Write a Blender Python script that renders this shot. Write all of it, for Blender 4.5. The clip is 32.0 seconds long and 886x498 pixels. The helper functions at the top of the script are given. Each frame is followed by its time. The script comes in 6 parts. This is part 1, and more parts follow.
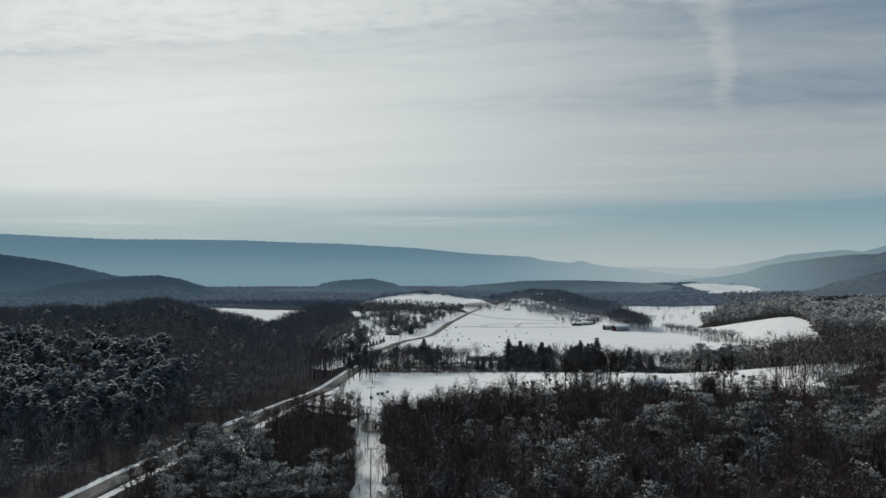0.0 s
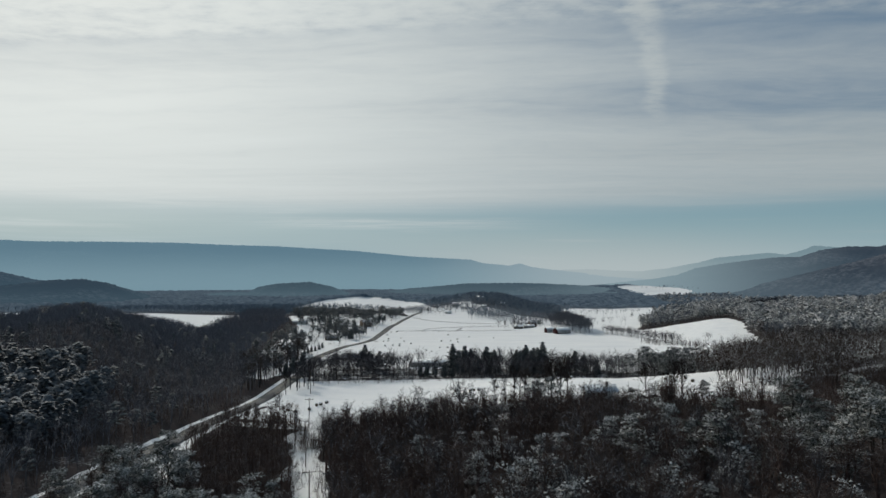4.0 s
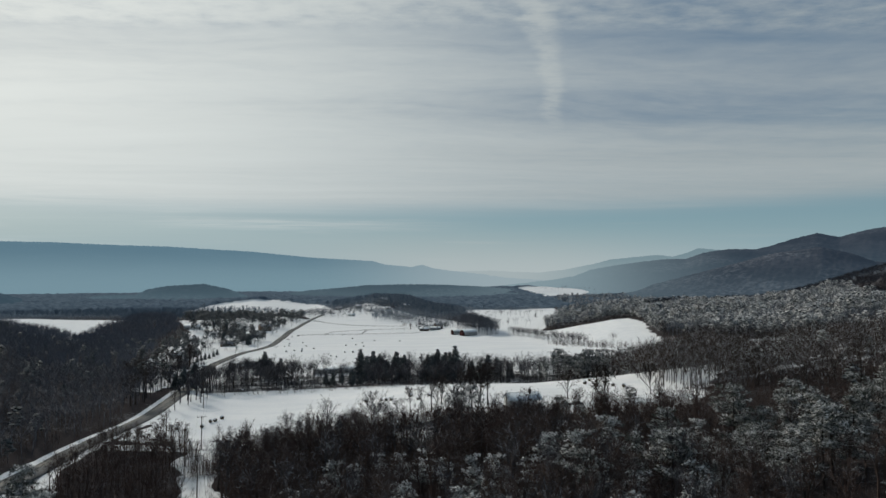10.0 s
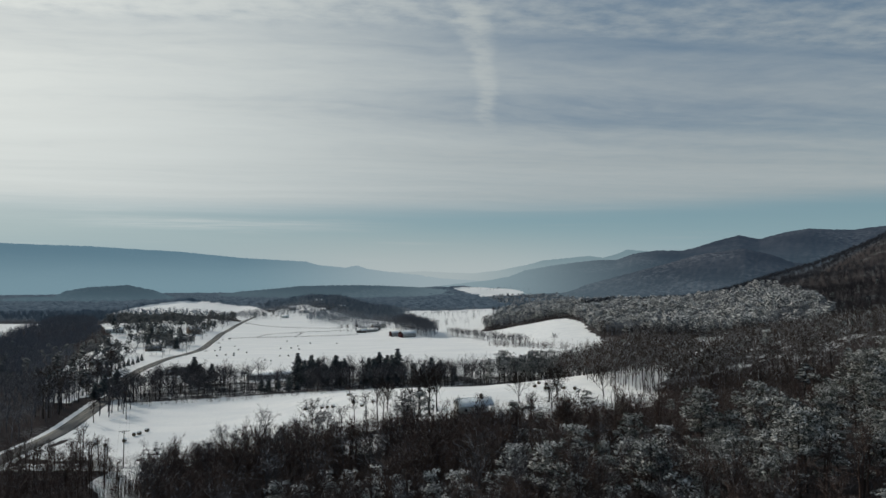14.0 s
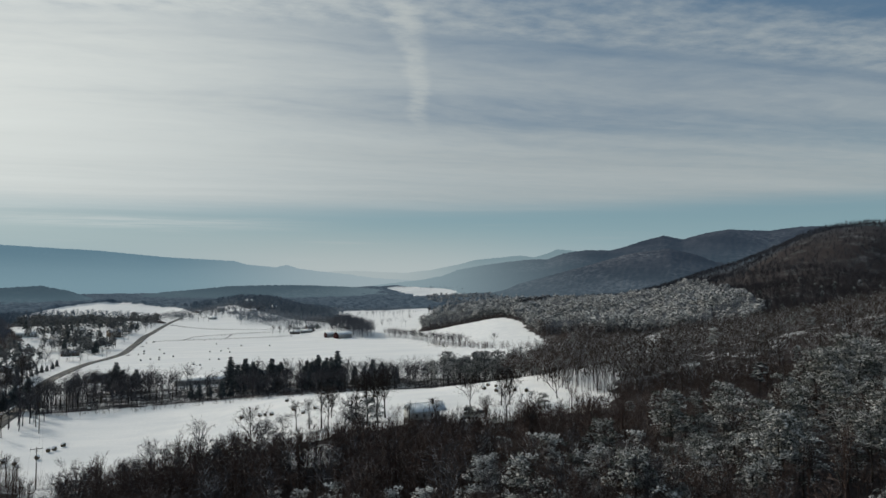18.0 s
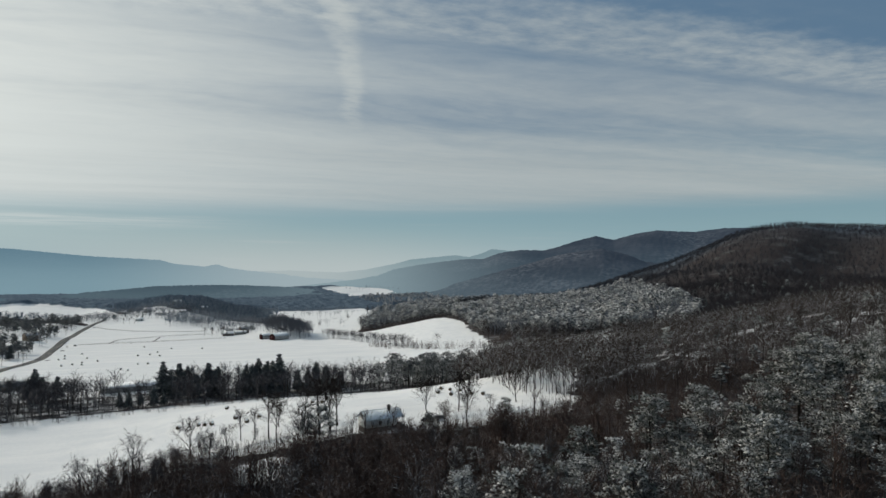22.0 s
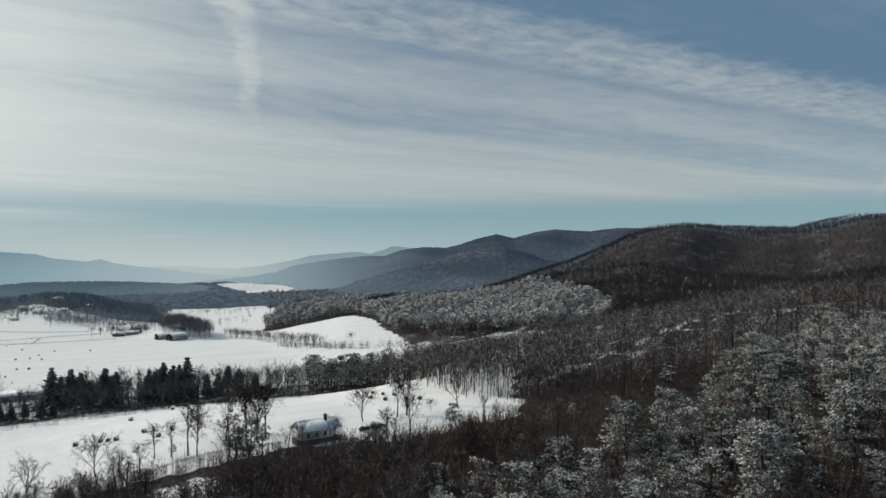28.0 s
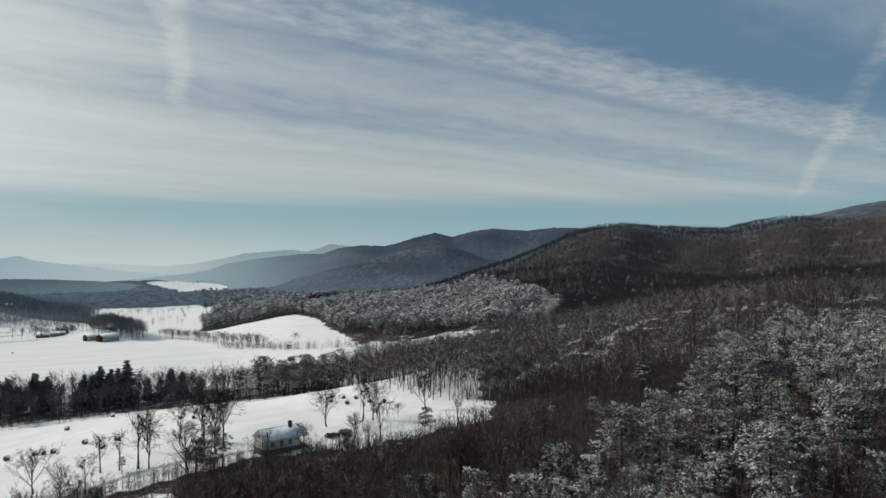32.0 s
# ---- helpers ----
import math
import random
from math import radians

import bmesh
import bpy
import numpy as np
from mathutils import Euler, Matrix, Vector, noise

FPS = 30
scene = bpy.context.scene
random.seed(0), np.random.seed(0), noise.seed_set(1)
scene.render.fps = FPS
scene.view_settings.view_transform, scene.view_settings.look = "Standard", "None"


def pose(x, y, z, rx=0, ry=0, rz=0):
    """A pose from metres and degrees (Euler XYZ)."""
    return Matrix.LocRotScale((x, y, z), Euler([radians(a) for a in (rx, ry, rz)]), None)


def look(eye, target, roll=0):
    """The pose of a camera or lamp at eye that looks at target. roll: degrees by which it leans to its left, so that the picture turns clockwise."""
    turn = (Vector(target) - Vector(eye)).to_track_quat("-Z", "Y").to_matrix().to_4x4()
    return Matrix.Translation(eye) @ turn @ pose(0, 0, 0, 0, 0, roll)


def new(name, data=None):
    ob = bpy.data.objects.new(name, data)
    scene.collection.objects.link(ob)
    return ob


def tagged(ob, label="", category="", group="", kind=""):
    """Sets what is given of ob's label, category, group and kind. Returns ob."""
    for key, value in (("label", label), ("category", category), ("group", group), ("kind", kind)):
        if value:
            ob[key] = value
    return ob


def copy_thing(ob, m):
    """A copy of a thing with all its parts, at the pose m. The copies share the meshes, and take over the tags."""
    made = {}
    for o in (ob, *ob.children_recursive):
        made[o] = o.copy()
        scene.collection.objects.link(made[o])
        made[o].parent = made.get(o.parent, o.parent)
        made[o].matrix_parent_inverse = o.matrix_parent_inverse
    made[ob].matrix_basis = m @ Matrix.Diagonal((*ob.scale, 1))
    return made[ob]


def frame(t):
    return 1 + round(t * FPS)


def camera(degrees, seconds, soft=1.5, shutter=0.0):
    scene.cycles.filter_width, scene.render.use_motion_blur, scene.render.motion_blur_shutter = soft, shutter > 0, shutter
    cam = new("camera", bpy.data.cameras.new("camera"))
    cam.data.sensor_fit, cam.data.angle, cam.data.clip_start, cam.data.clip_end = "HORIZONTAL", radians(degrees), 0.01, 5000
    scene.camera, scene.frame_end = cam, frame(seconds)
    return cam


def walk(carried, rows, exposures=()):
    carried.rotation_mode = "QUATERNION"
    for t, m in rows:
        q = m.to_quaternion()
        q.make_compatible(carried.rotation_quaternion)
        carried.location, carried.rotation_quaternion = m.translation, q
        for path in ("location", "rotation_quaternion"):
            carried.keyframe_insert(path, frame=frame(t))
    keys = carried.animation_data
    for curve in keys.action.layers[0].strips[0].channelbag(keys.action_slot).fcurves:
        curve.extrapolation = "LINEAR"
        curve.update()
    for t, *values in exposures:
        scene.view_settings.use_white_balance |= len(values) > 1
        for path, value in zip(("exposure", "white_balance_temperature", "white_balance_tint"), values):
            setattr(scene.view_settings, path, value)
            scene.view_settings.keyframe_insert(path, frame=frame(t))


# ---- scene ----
# seconds, place, turn to the left, pitch up, roll
PATH = [
    (0, 0.00, 0.00, 60.00, 9.103, 1.908, 0.217),
    (1, -1.11, 3.76, 60.05, 8.241, 2.016, 0.220),
    (2, -2.18, 7.52, 60.10, 7.044, 2.076, 0.193),
    (3, -3.21, 11.27, 60.14, 5.521, 2.114, 0.109),
    (5.5, -5.66, 20.60, 60.18, 2.048, 2.210, 0.072),
    (6, -6.13, 22.46, 60.17, 1.354, 2.220, 0.043),
    (7, -7.07, 26.15, 60.14, -0.065, 2.242, 0.029),
    (8, -7.99, 29.83, 60.10, -1.529, 2.264, 0.006),
    (9, -8.91, 33.49, 60.04, -2.908, 2.289, -0.032),
    (10, -9.81, 37.13, 59.96, -4.089, 2.288, -0.004),
    (11, -10.72, 40.75, 59.88, -5.625, 2.310, -0.033),
    (12, -11.63, 44.34, 59.78, -7.046, 2.340, -0.051),
    (13, -12.54, 47.91, 59.68, -8.301, 2.345, -0.073),
    (14, -13.46, 51.46, 59.59, -9.529, 2.352, -0.046),
    (14.5, -13.92, 53.22, 59.54, -10.240, 2.356, -0.072),
    (16.5, -15.80, 60.23, 59.36, -12.986, 2.354, -0.110),
    (17, -16.28, 61.96, 59.32, -13.690, 2.328, -0.151),
    (18, -17.24, 65.42, 59.25, -15.193, 2.306, -0.161),
    (19, -18.22, 68.86, 59.20, -16.673, 2.292, -0.186),
    (20, -19.22, 72.28, 59.16, -18.033, 2.284, -0.173),
    (21, -20.23, 75.68, 59.14, -19.264, 2.276, -0.171),
    (22, -21.25, 79.07, 59.13, -20.658, 2.260, -0.168),
    (23, -22.29, 82.45, 59.14, -22.130, 2.227, -0.141),
    (24, -23.33, 85.82, 59.16, -23.596, 2.165, -0.085),
    (25, -24.39, 89.19, 59.19, -25.030, 2.122, 0.002),
    (25.5, -24.92, 90.87, 59.21, -25.638, 2.109, 0.027),
    (27.5, -27.05, 97.61, 59.26, -28.323, 2.028, 0.094),
    (28, -27.58, 99.30, 59.26, -29.009, 1.997, 0.090),
    (29, -28.64, 102.68, 59.25, -30.330, 1.965, 0.154),
    (30, -29.69, 106.09, 59.20, -31.658, 1.928, 0.169),
    (31, -30.73, 109.51, 59.10, -32.992, 1.908, 0.176),
    (32, -31.74, 112.96, 58.93, -34.283, 1.902, 0.242),
]


def aim(x, y, z, turn, up, roll):
    a, e = radians(turn), radians(up)
    return look((x, y, z), (x - math.sin(a) * math.cos(e), y + math.cos(a) * math.cos(e), z + math.sin(e)), roll)


cam = camera(65.31, 32.0)
# the film grows a little brighter and less blue as it turns from the sun
walk(cam, [(row[0], aim(*row[1:])) for row in PATH], [(0, -0.30, 6320, 9), (7, -0.31, 6330, 9), (13, -0.33, 6380, 9), (22, -0.21, 6450, 9), (32, -0.04, 6500, 9)])


# ---- sky, sun ----
SUN_TURN, SUN_UP = -36.0, 25.0  # degrees clockwise from +y, degrees above the horizon
sun_way = Vector((math.sin(radians(SUN_TURN)) * math.cos(radians(SUN_UP)),
                  math.cos(radians(SUN_TURN)) * math.cos(radians(SUN_UP)), math.sin(radians(SUN_UP))))


class Nodes:
    """Short hand for node trees."""

    def __init__(self, tree):
        self.tree = tree
        tree.nodes.clear()

    def add(self, kind, **sockets):
        node = self.tree.nodes.new(kind)
        for key, value in sockets.items():
            slot = node.inputs[int(key[1:])] if key[0] == "i" and key[1:].isdigit() else node.inputs[key.replace("_", " ")]
            if isinstance(value, bpy.types.NodeSocket):
                self.tree.links.new(value, slot)
            else:
                slot.default_value = value
        return node

    def math(self, op, a, b=0.0, c=0.0, clamp=False):
        node = self.add("ShaderNodeMath", i0=a, i1=b, i2=c)
        node.operation, node.use_clamp = op, clamp
        return node.outputs[0]

    def span(self, value, a, b, lo=0.0, hi=1.0):
        node = self.add("ShaderNodeMapRange", i0=value, i1=a, i2=b, i3=lo, i4=hi)
        node.interpolation_type = "SMOOTHSTEP"
        return node.outputs[0]

    def mix(self, factor, a, b):
        node = self.tree.nodes.new("ShaderNodeMix")
        node.data_type = "RGBA"
        for slot, value in ((node.inputs[0], factor), (node.inputs[6], a), (node.inputs[7], b)):
            if isinstance(value, bpy.types.NodeSocket):
                self.tree.links.new(value, slot)
            else:
                slot.default_value = value if isinstance(value, float) else (*value[:3], 1.0)
        return node.outputs[2]

    def noise(self, vector, scale, detail=4.0, rough=0.55):
        node = self.add("ShaderNodeTexNoise", Scale=scale, Detail=detail, Roughness=rough)
        if vector is not None:
            self.tree.links.new(vector, node.inputs["Vector"])
        return node.outputs[0]

    def ramp(self, value, stops):
        """A soft curve through (position, value) stops."""
        node = self.add("ShaderNodeValToRGB", Fac=value)
        band = node.color_ramp
        band.interpolation = "EASE"
        for k, (at, v) in enumerate(stops):
            stop = band.elements[k] if k < 2 else band.elements.new(at)
            stop.position, stop.color = at, (v, v, v, 1.0)
        return node.outputs[0]

    def stretch(self, vector, x, y, z, move=(0, 0, 0)):
        node = self.add("ShaderNodeMapping", Vector=vector, Scale=(x, y, z), Location=move)
        return node.outputs[0]


def build_sky():
    world = bpy.data.worlds.new("winter_sky")
    world.use_nodes = True
    scene.world = world
    n = Nodes(world.node_tree)
    way = n.add("ShaderNodeTexCoord").outputs["Generated"]
    parts = n.add("ShaderNodeSeparateXYZ", Vector=way)
    up = n.math("MAXIMUM", parts.outputs[2], 0.0)
    turn = n.math("ARCTAN2", parts.outputs[0], parts.outputs[1])
    low = n.math("ADD", up, 0.012)
    # the cloud deck, in units of its height over the eye
    u, v = n.math("DIVIDE", parts.outputs[0], low), n.math("DIVIDE", parts.outputs[1], low)
    deck = n.add("ShaderNodeCombineXYZ", X=u, Y=v).outputs[0]
    # how near the sun: thin cloud is bright there
    dot = n.add("ShaderNodeVectorMath", i0=way, i1=tuple(sun_way))
    dot.operation = "DOT_PRODUCT"
    glow = n.math("POWER", n.math("MAXIMUM", dot.outputs["Value"], 0.0), 5.0)
    # clear sky: deep blue above, teal low down
    sky = n.add("ShaderNodeTexSky")
    sky.sky_type, sky.sun_disc = "NISHITA", False
    sky.sun_elevation, sky.sun_rotation = radians(SUN_UP), radians(SUN_TURN)
    sky.air_density, sky.dust_density, sky.ozone_density = 1.0, 0.6, 1.5
    clear = n.mix(n.span(up, 0.06, 0.24), (2.3, 3.85, 4.5), (1.08, 1.98, 3.05))
    blue = n.mix(0.85, sky.outputs[0], clear)
    # soft veils, long fibres and small puffs
    warp = n.noise(n.stretch(deck, 0.22, 0.40, 1.0), 1.0, 4.0)
    warped = n.math("MULTIPLY", v, n.math("ADD", 1.0, n.math("MULTIPLY", n.math("SUBTRACT", warp, 0.5), 0.10)))
    tilted = n.math("ADD", warped, n.math("MULTIPLY", u, 0.035))
    slack = n.math("ADD", v, n.math("MULTIPLY", n.math("SUBTRACT", warp, 0.5), 1.6))
    bent = n.add("ShaderNodeCombineXYZ", X=u, Y=slack).outputs[0]
    soft = n.noise(n.stretch(deck, 0.16, 0.42, 1.0, (1.3, 0.4, 0.0)), 1.0, 3.0, 0.5)
    fibre = n.noise(n.stretch(bent, 0.22, 1.25, 1.0, (3.0, 0.35, 0.0)), 1.0, 5.0, 0.58)
    hair = n.noise(n.stretch(bent, 0.7, 4.6, 1.0, (0.0, 2.0, 0.0)), 1.0, 5.0, 0.6)
    puffs = n.noise(n.stretch(deck, 8.0, 11.0, 1.0), 1.0, 4.0, 0.6)
    ripples = n.noise(n.stretch(bent, 3.4, 6.5, 1.0, (5.0, 1.0, 0.0)), 1.0, 5.0, 0.62)
    # how much cloud there is across the deck, in the clear east and in the veiled west
    east = n.ramp(n.math("MULTIPLY", tilted, 1 / 12.0), [(v0 / 12.0, c) for v0, c in (
        (0.0, 0.30), (1.20, 0.42), (1.36, 0.30), (1.60, 0.08), (2.02, 0.10), (2.22, 0.42), (2.50, 0.50), (2.61, 0.49), (2.71, 0.36), (2.85, 0.44), (3.25, 0.55), (3.62, 0.45),
        (3.95, 0.48), (4.35, 0.66), (5.2, 0.78), (7.0, 0.74), (9.0, 0.56), (11.0, 0.40))])
    west = n.ramp(n.math("MULTIPLY", tilted, 1 / 12.0), [(v0 / 12.0, c) for v0, c in (
        (0.0, 0.80), (2.30, 0.90), (2.52, 0.90), (2.62, 0.78), (2.75, 0.86), (3.6, 0.90), (4.3, 0.96), (7.5, 0.92), (9.5, 0.74), (11.5, 0.55))])
    side = n.span(n.math("ADD", turn, n.math("MULTIPLY", n.math("SUBTRACT", soft, 0.5), 0.5)), radians(27), radians(-16))
    cover = n.math("ADD", n.math("MULTIPLY", west, side), n.math("MULTIPLY", east, n.math("SUBTRACT", 1.0, side)))
    # behind the flight the sky is clearer
    cover = n.math("MULTIPLY", cover, n.span(v, -2.0, 0.8, 0.45, 1.0))
    calm = n.span(v, 4.0, 10.0, 1.0, 0.45)
    mottled = n.math("MULTIPLY", n.span(n.math("ABSOLUTE", n.math("SUBTRACT", tilted, 2.32)), 0.22, 0.40, 1.0, 0.0), 0.62)
    for field, amount in ((soft, 0.22), (fibre, n.math("MULTIPLY", calm, 0.42)), (hair, n.math("MULTIPLY", calm, 0.12)), (puffs, n.math("ADD", mottled, 0.06)), (ripples, n.math("MULTIPLY", calm, 0.30))):
        cover = n.math("ADD", cover, n.math("MULTIPLY", n.math("SUBTRACT", field, 0.5), amount))

    # two old vapour trails, spread by the wind
    def trail(px, py, dx, dy, width, start, end, strength, wave):
        size = math.hypot(dx, dy)
        dx, dy = dx / size, dy / size
        along = n.math("ADD", n.math("MULTIPLY", n.math("SUBTRACT", u, px), dx), n.math("MULTIPLY", n.math("SUBTRACT", v, py), dy))
        across = n.math("SUBTRACT", n.math("MULTIPLY", n.math("SUBTRACT", u, px), dy), n.math("MULTIPLY", n.math("SUBTRACT", v, py), dx))
        wavy = n.math("ADD", across, n.math("MULTIPLY", n.math("SUBTRACT", n.noise(deck, wave, 4.0, 0.65), 0.5), width * 2.6))
        core = n.span(n.math("ABSOLUTE", wavy), width * 0.2, width * 1.1, 1.0, 0.0)
        ends = n.math("MULTIPLY", n.span(along, start - 0.3, start), n.span(along, end - 0.9, end, 1.0, 0.0))
        return n.math("MULTIPLY", n.math("MULTIPLY", core, ends), n.math("MULTIPLY", n.span(puffs, 0.32, 0.62, 0.45, 1.0), strength))

    cover = n.math("ADD", cover, trail(0.55, 2.56, 0.38, 1.40, 0.075, -0.35, 2.0, 0.22, 2.2))
    cover = n.math("ADD", cover, trail(3.12, 1.30, 4.9, 3.07, 0.09, -3.0, 9.0, 0.24, 0.6))
    # a clear strip below the deck, with thin flat streaks in it
    deck_foot = n.math("ADD", up, n.math("MULTIPLY", n.math("SUBTRACT", soft, 0.5), 0.022))
    strip = n.math("MULTIPLY", n.span(deck_foot, 0.116, 0.078), n.span(turn, radians(-25), radians(25), 0.72, 1.0))
    lens = n.noise(n.add("ShaderNodeCombineXYZ", X=n.math("MULTIPLY", turn, 2.6), Y=n.math("MULTIPLY", up, 58.0)).outputs[0], 1.0, 5.0, 0.55)
    streaks = n.math("MULTIPLY", n.span(lens, 0.52, 0.72), n.span(turn, radians(40), radians(5), 0.10, 0.34))
    long_one = n.math("MULTIPLY", n.span(n.math("ABSOLUTE", n.math("SUBTRACT", n.math("ADD", up, n.math("MULTIPLY", n.math("SUBTRACT", lens, 0.5), 0.018)), 0.074)), 0.002, 0.011, 1.0, 0.0),
                      n.span(n.math("ABSOLUTE", n.math("SUBTRACT", turn, radians(-7))), radians(3), radians(17), 0.36, 0.0))
    long_one = n.math("MULTIPLY", long_one, n.span(hair, 0.36, 0.6, 0.3, 1.0))
    streaks = n.math("MAXIMUM", streaks, long_one)
    open_strip = n.math("ADD", 0.12, n.math("ADD", streaks, n.math("MULTIPLY", side, 0.16)))
    cover = n.math("ADD", n.math("MULTIPLY", cover, n.math("SUBTRACT", 1.0, strip)), n.math("MULTIPLY", open_strip, strip))
    cover = n.span(cover, 0.04, 1.0, 0.03, 0.98)
    shade = n.math("ADD", 0.85, n.math("MULTIPLY", n.math("ADD", fibre, soft), 0.15))
    light = n.math("MULTIPLY", n.math("ADD", 5.15, n.math("MULTIPLY", glow, 5.1)), shade)
    warm = n.mix(glow, (0.915, 1.0, 1.01), (0.98, 0.995, 0.935))
    lit = n.add("ShaderNodeVectorMath", i0=warm, i1=light)
    lit.operation = "MULTIPLY"
    cloudy = n.mix(cover, blue, lit.outputs[0])
    # pale haze along the horizon, palest where the valley runs out
    haze = n.span(up, 0.0, 0.085, 0.92, 0.0)
    mouth = n.span(n.math("ABSOLUTE", n.math("SUBTRACT", turn, radians(9))), 0.04, 0.55, 1.0, 0.0)
    murk = n.mix(mouth, (3.5, 5.0, 5.6), (5.5, 6.1, 6.1))
    back = n.add("ShaderNodeBackground", Color=n.mix(haze, cloudy, murk), Strength=0.100)
    n.add("ShaderNodeOutputWorld", Surface=back.outputs[0])


build_sky()
sun = new("sun", bpy.data.lights.new("sun", "SUN"))
sun.data.energy, sun.data.angle, sun.data.color = 3.4, radians(2.0), (1.0, 0.93, 0.82)
sun.matrix_world = look(tuple(sun_way * 400), (0, 0, 0))



MID_X, MID_Y = -15.0, 55.0  # about the middle of the flight


# ---- materials ----
def material(name, build, rough=0.8, spec=0.03):
    m = bpy.data.materials.new(name)
    m.use_nodes = True
    n = Nodes(m.node_tree)
    place = n.add("ShaderNodeTexCoord").outputs["Object"]
    shader = n.add("ShaderNodeBsdfPrincipled", Roughness=rough)
    shader.inputs["Specular IOR Level"].default_value = spec
    n.add("ShaderNodeOutputMaterial", Surface=shader.outputs[0])
    color = build(n, place, shader)
    if isinstance(color, bpy.types.NodeSocket):
        n.tree.links.new(color, shader.inputs["Base Color"])
    else:
        shader.inputs["Base Color"].default_value = (*color, 1)
    return m


def bump(n, shader, height, strength, distance):
    node = n.add("ShaderNodeBump", Height=height, Strength=strength, Distance=distance)
    n.tree.links.new(node.outputs[0], shader.inputs["Normal"])


def upward(n):
    return n.add("ShaderNodeSeparateXYZ", Vector=n.add("ShaderNodeNewGeometry").outputs["Normal"]).outputs[2]


def per_thing(n):
    return n.add("ShaderNodeObjectInfo").outputs["Random"]


def per_island(n):
    return n.add("ShaderNodeNewGeometry").outputs["Random Per Island"]


def ground_look(n, place, shader):
    """Snow on the fields; under the trees snow thinned by leaf litter, and far woods as a canopy tinted with painted
    haze.
    """
    cover = n.add("ShaderNodeAttribute")
    cover.attribute_name = "woods"
    wooded = cover.outputs["Fac"]
    patch, grain = n.noise(place, 0.035, 6.0, 0.6), n.noise(place, 0.9, 5.0, 0.65)
    drift = n.noise(n.stretch(place, 0.02, 0.09, 1.0), 1.0, 4.0)
    snow = n.mix(n.span(n.math("ADD", n.math("MULTIPLY", drift, 0.6), n.math("MULTIPLY", grain, 0.4)), 0.35, 0.7), (0.74, 0.75, 0.755), (0.86, 0.855, 0.84))
    stubble = n.span(n.math("ADD", n.math("MULTIPLY", patch, 0.75), n.math("MULTIPLY", grain, 0.4)), 0.70, 0.80, 0.0, 0.35)
    snow = n.mix(stubble, snow, (0.42, 0.38, 0.32))
    litter = n.mix(grain, (0.034, 0.029, 0.029), (0.072, 0.063, 0.062))
    floor = n.mix(n.span(n.math("ADD", n.math("MULTIPLY", patch, 0.5), n.math("MULTIPLY", grain, 0.6)), 0.57, 0.72, 0.0, 0.28), litter, (0.62, 0.64, 0.66))
    bump(n, shader, n.math("ADD", grain, n.math("MULTIPLY", drift, 2.0)), 0.5, 0.25)
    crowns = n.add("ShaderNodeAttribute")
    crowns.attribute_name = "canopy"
    # distance haze is put into the canopy's base colour as pale blue
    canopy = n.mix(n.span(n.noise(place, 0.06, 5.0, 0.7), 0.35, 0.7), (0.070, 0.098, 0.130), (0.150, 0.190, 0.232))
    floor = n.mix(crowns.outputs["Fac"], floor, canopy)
    edge = n.math("ADD", wooded, n.math("MULTIPLY", n.math("SUBTRACT", n.noise(place, 0.16, 4.0, 0.6), 0.5), 0.5))
    return n.mix(n.math("MULTIPLY", n.span(edge, 0.30, 0.62), n.span(wooded, 0.0, 0.5)), snow, floor)


def bark_look(dark, pale):
    def build(n, place, shader):
        grain = n.noise(n.stretch(place, 1.0, 1.0, 0.25), 5.0, 4.0, 0.7)
        wood = n.mix(grain, dark, pale)
        lying = n.math("MULTIPLY", n.span(upward(n), 0.25, 0.75), n.span(n.noise(place, 1.3, 3.0), 0.42, 0.62))
        return n.mix(n.math("MULTIPLY", lying, 0.4), wood, (0.74, 0.76, 0.78))
    return build


def twig_look(dark, pale, snow):
    def build(n, place, shader):
        wood = n.mix(n.noise(place, 0.35, 3.0), dark, pale)
        wood = n.mix(n.span(per_thing(n), 0.0, 1.0, 0.0, 0.35), wood, dark)
        lying = n.math("MULTIPLY", n.span(upward(n), 0.1, 0.8), n.span(n.noise(place, 0.55, 3.0), 0.44, 0.62))
        return n.mix(n.math("MULTIPLY", lying, snow), wood, (0.72, 0.75, 0.78))
    return build


def needle_look(dark, pale, snow, rime):
    """Needles with rime on all sides and some more snow lying on top."""
    def build(n, place, shader):
        tint = n.mix(per_island(n), dark, pale)
        frost = n.math("MULTIPLY", n.span(n.noise(place, 0.40, 5.0, 0.7), 0.38, 0.62, 0.08, 1.0), n.span(per_thing(n), 0.0, 1.0, 0.6, 1.2))
        tint = n.mix(n.math("MULTIPLY", frost, rime), tint, (0.42, 0.42, 0.405))
        lying = n.math("MULTIPLY", n.span(upward(n), 0.1, 0.9), frost)
        return n.mix(n.math("MULTIPLY", lying, snow), tint, (0.80, 0.79, 0.765))
    return build


def asphalt_look(n, place, shader):
    grain, wear = n.noise(place, 3.0, 5.0, 0.7), n.noise(n.stretch(place, 0.3, 0.03, 1.0), 1.0, 4.0)
    tar = n.mix(grain, (0.055, 0.056, 0.060), (0.11, 0.112, 0.115))
    slush = n.span(n.math("ADD", n.math("MULTIPLY", wear, 0.6), n.math("MULTIPLY", grain, 0.4)), 0.46, 0.68, 0.0, 0.75)
    bump(n, shader, grain, 0.3, 0.03)
    return n.mix(slush, tar, (0.36, 0.33, 0.27))


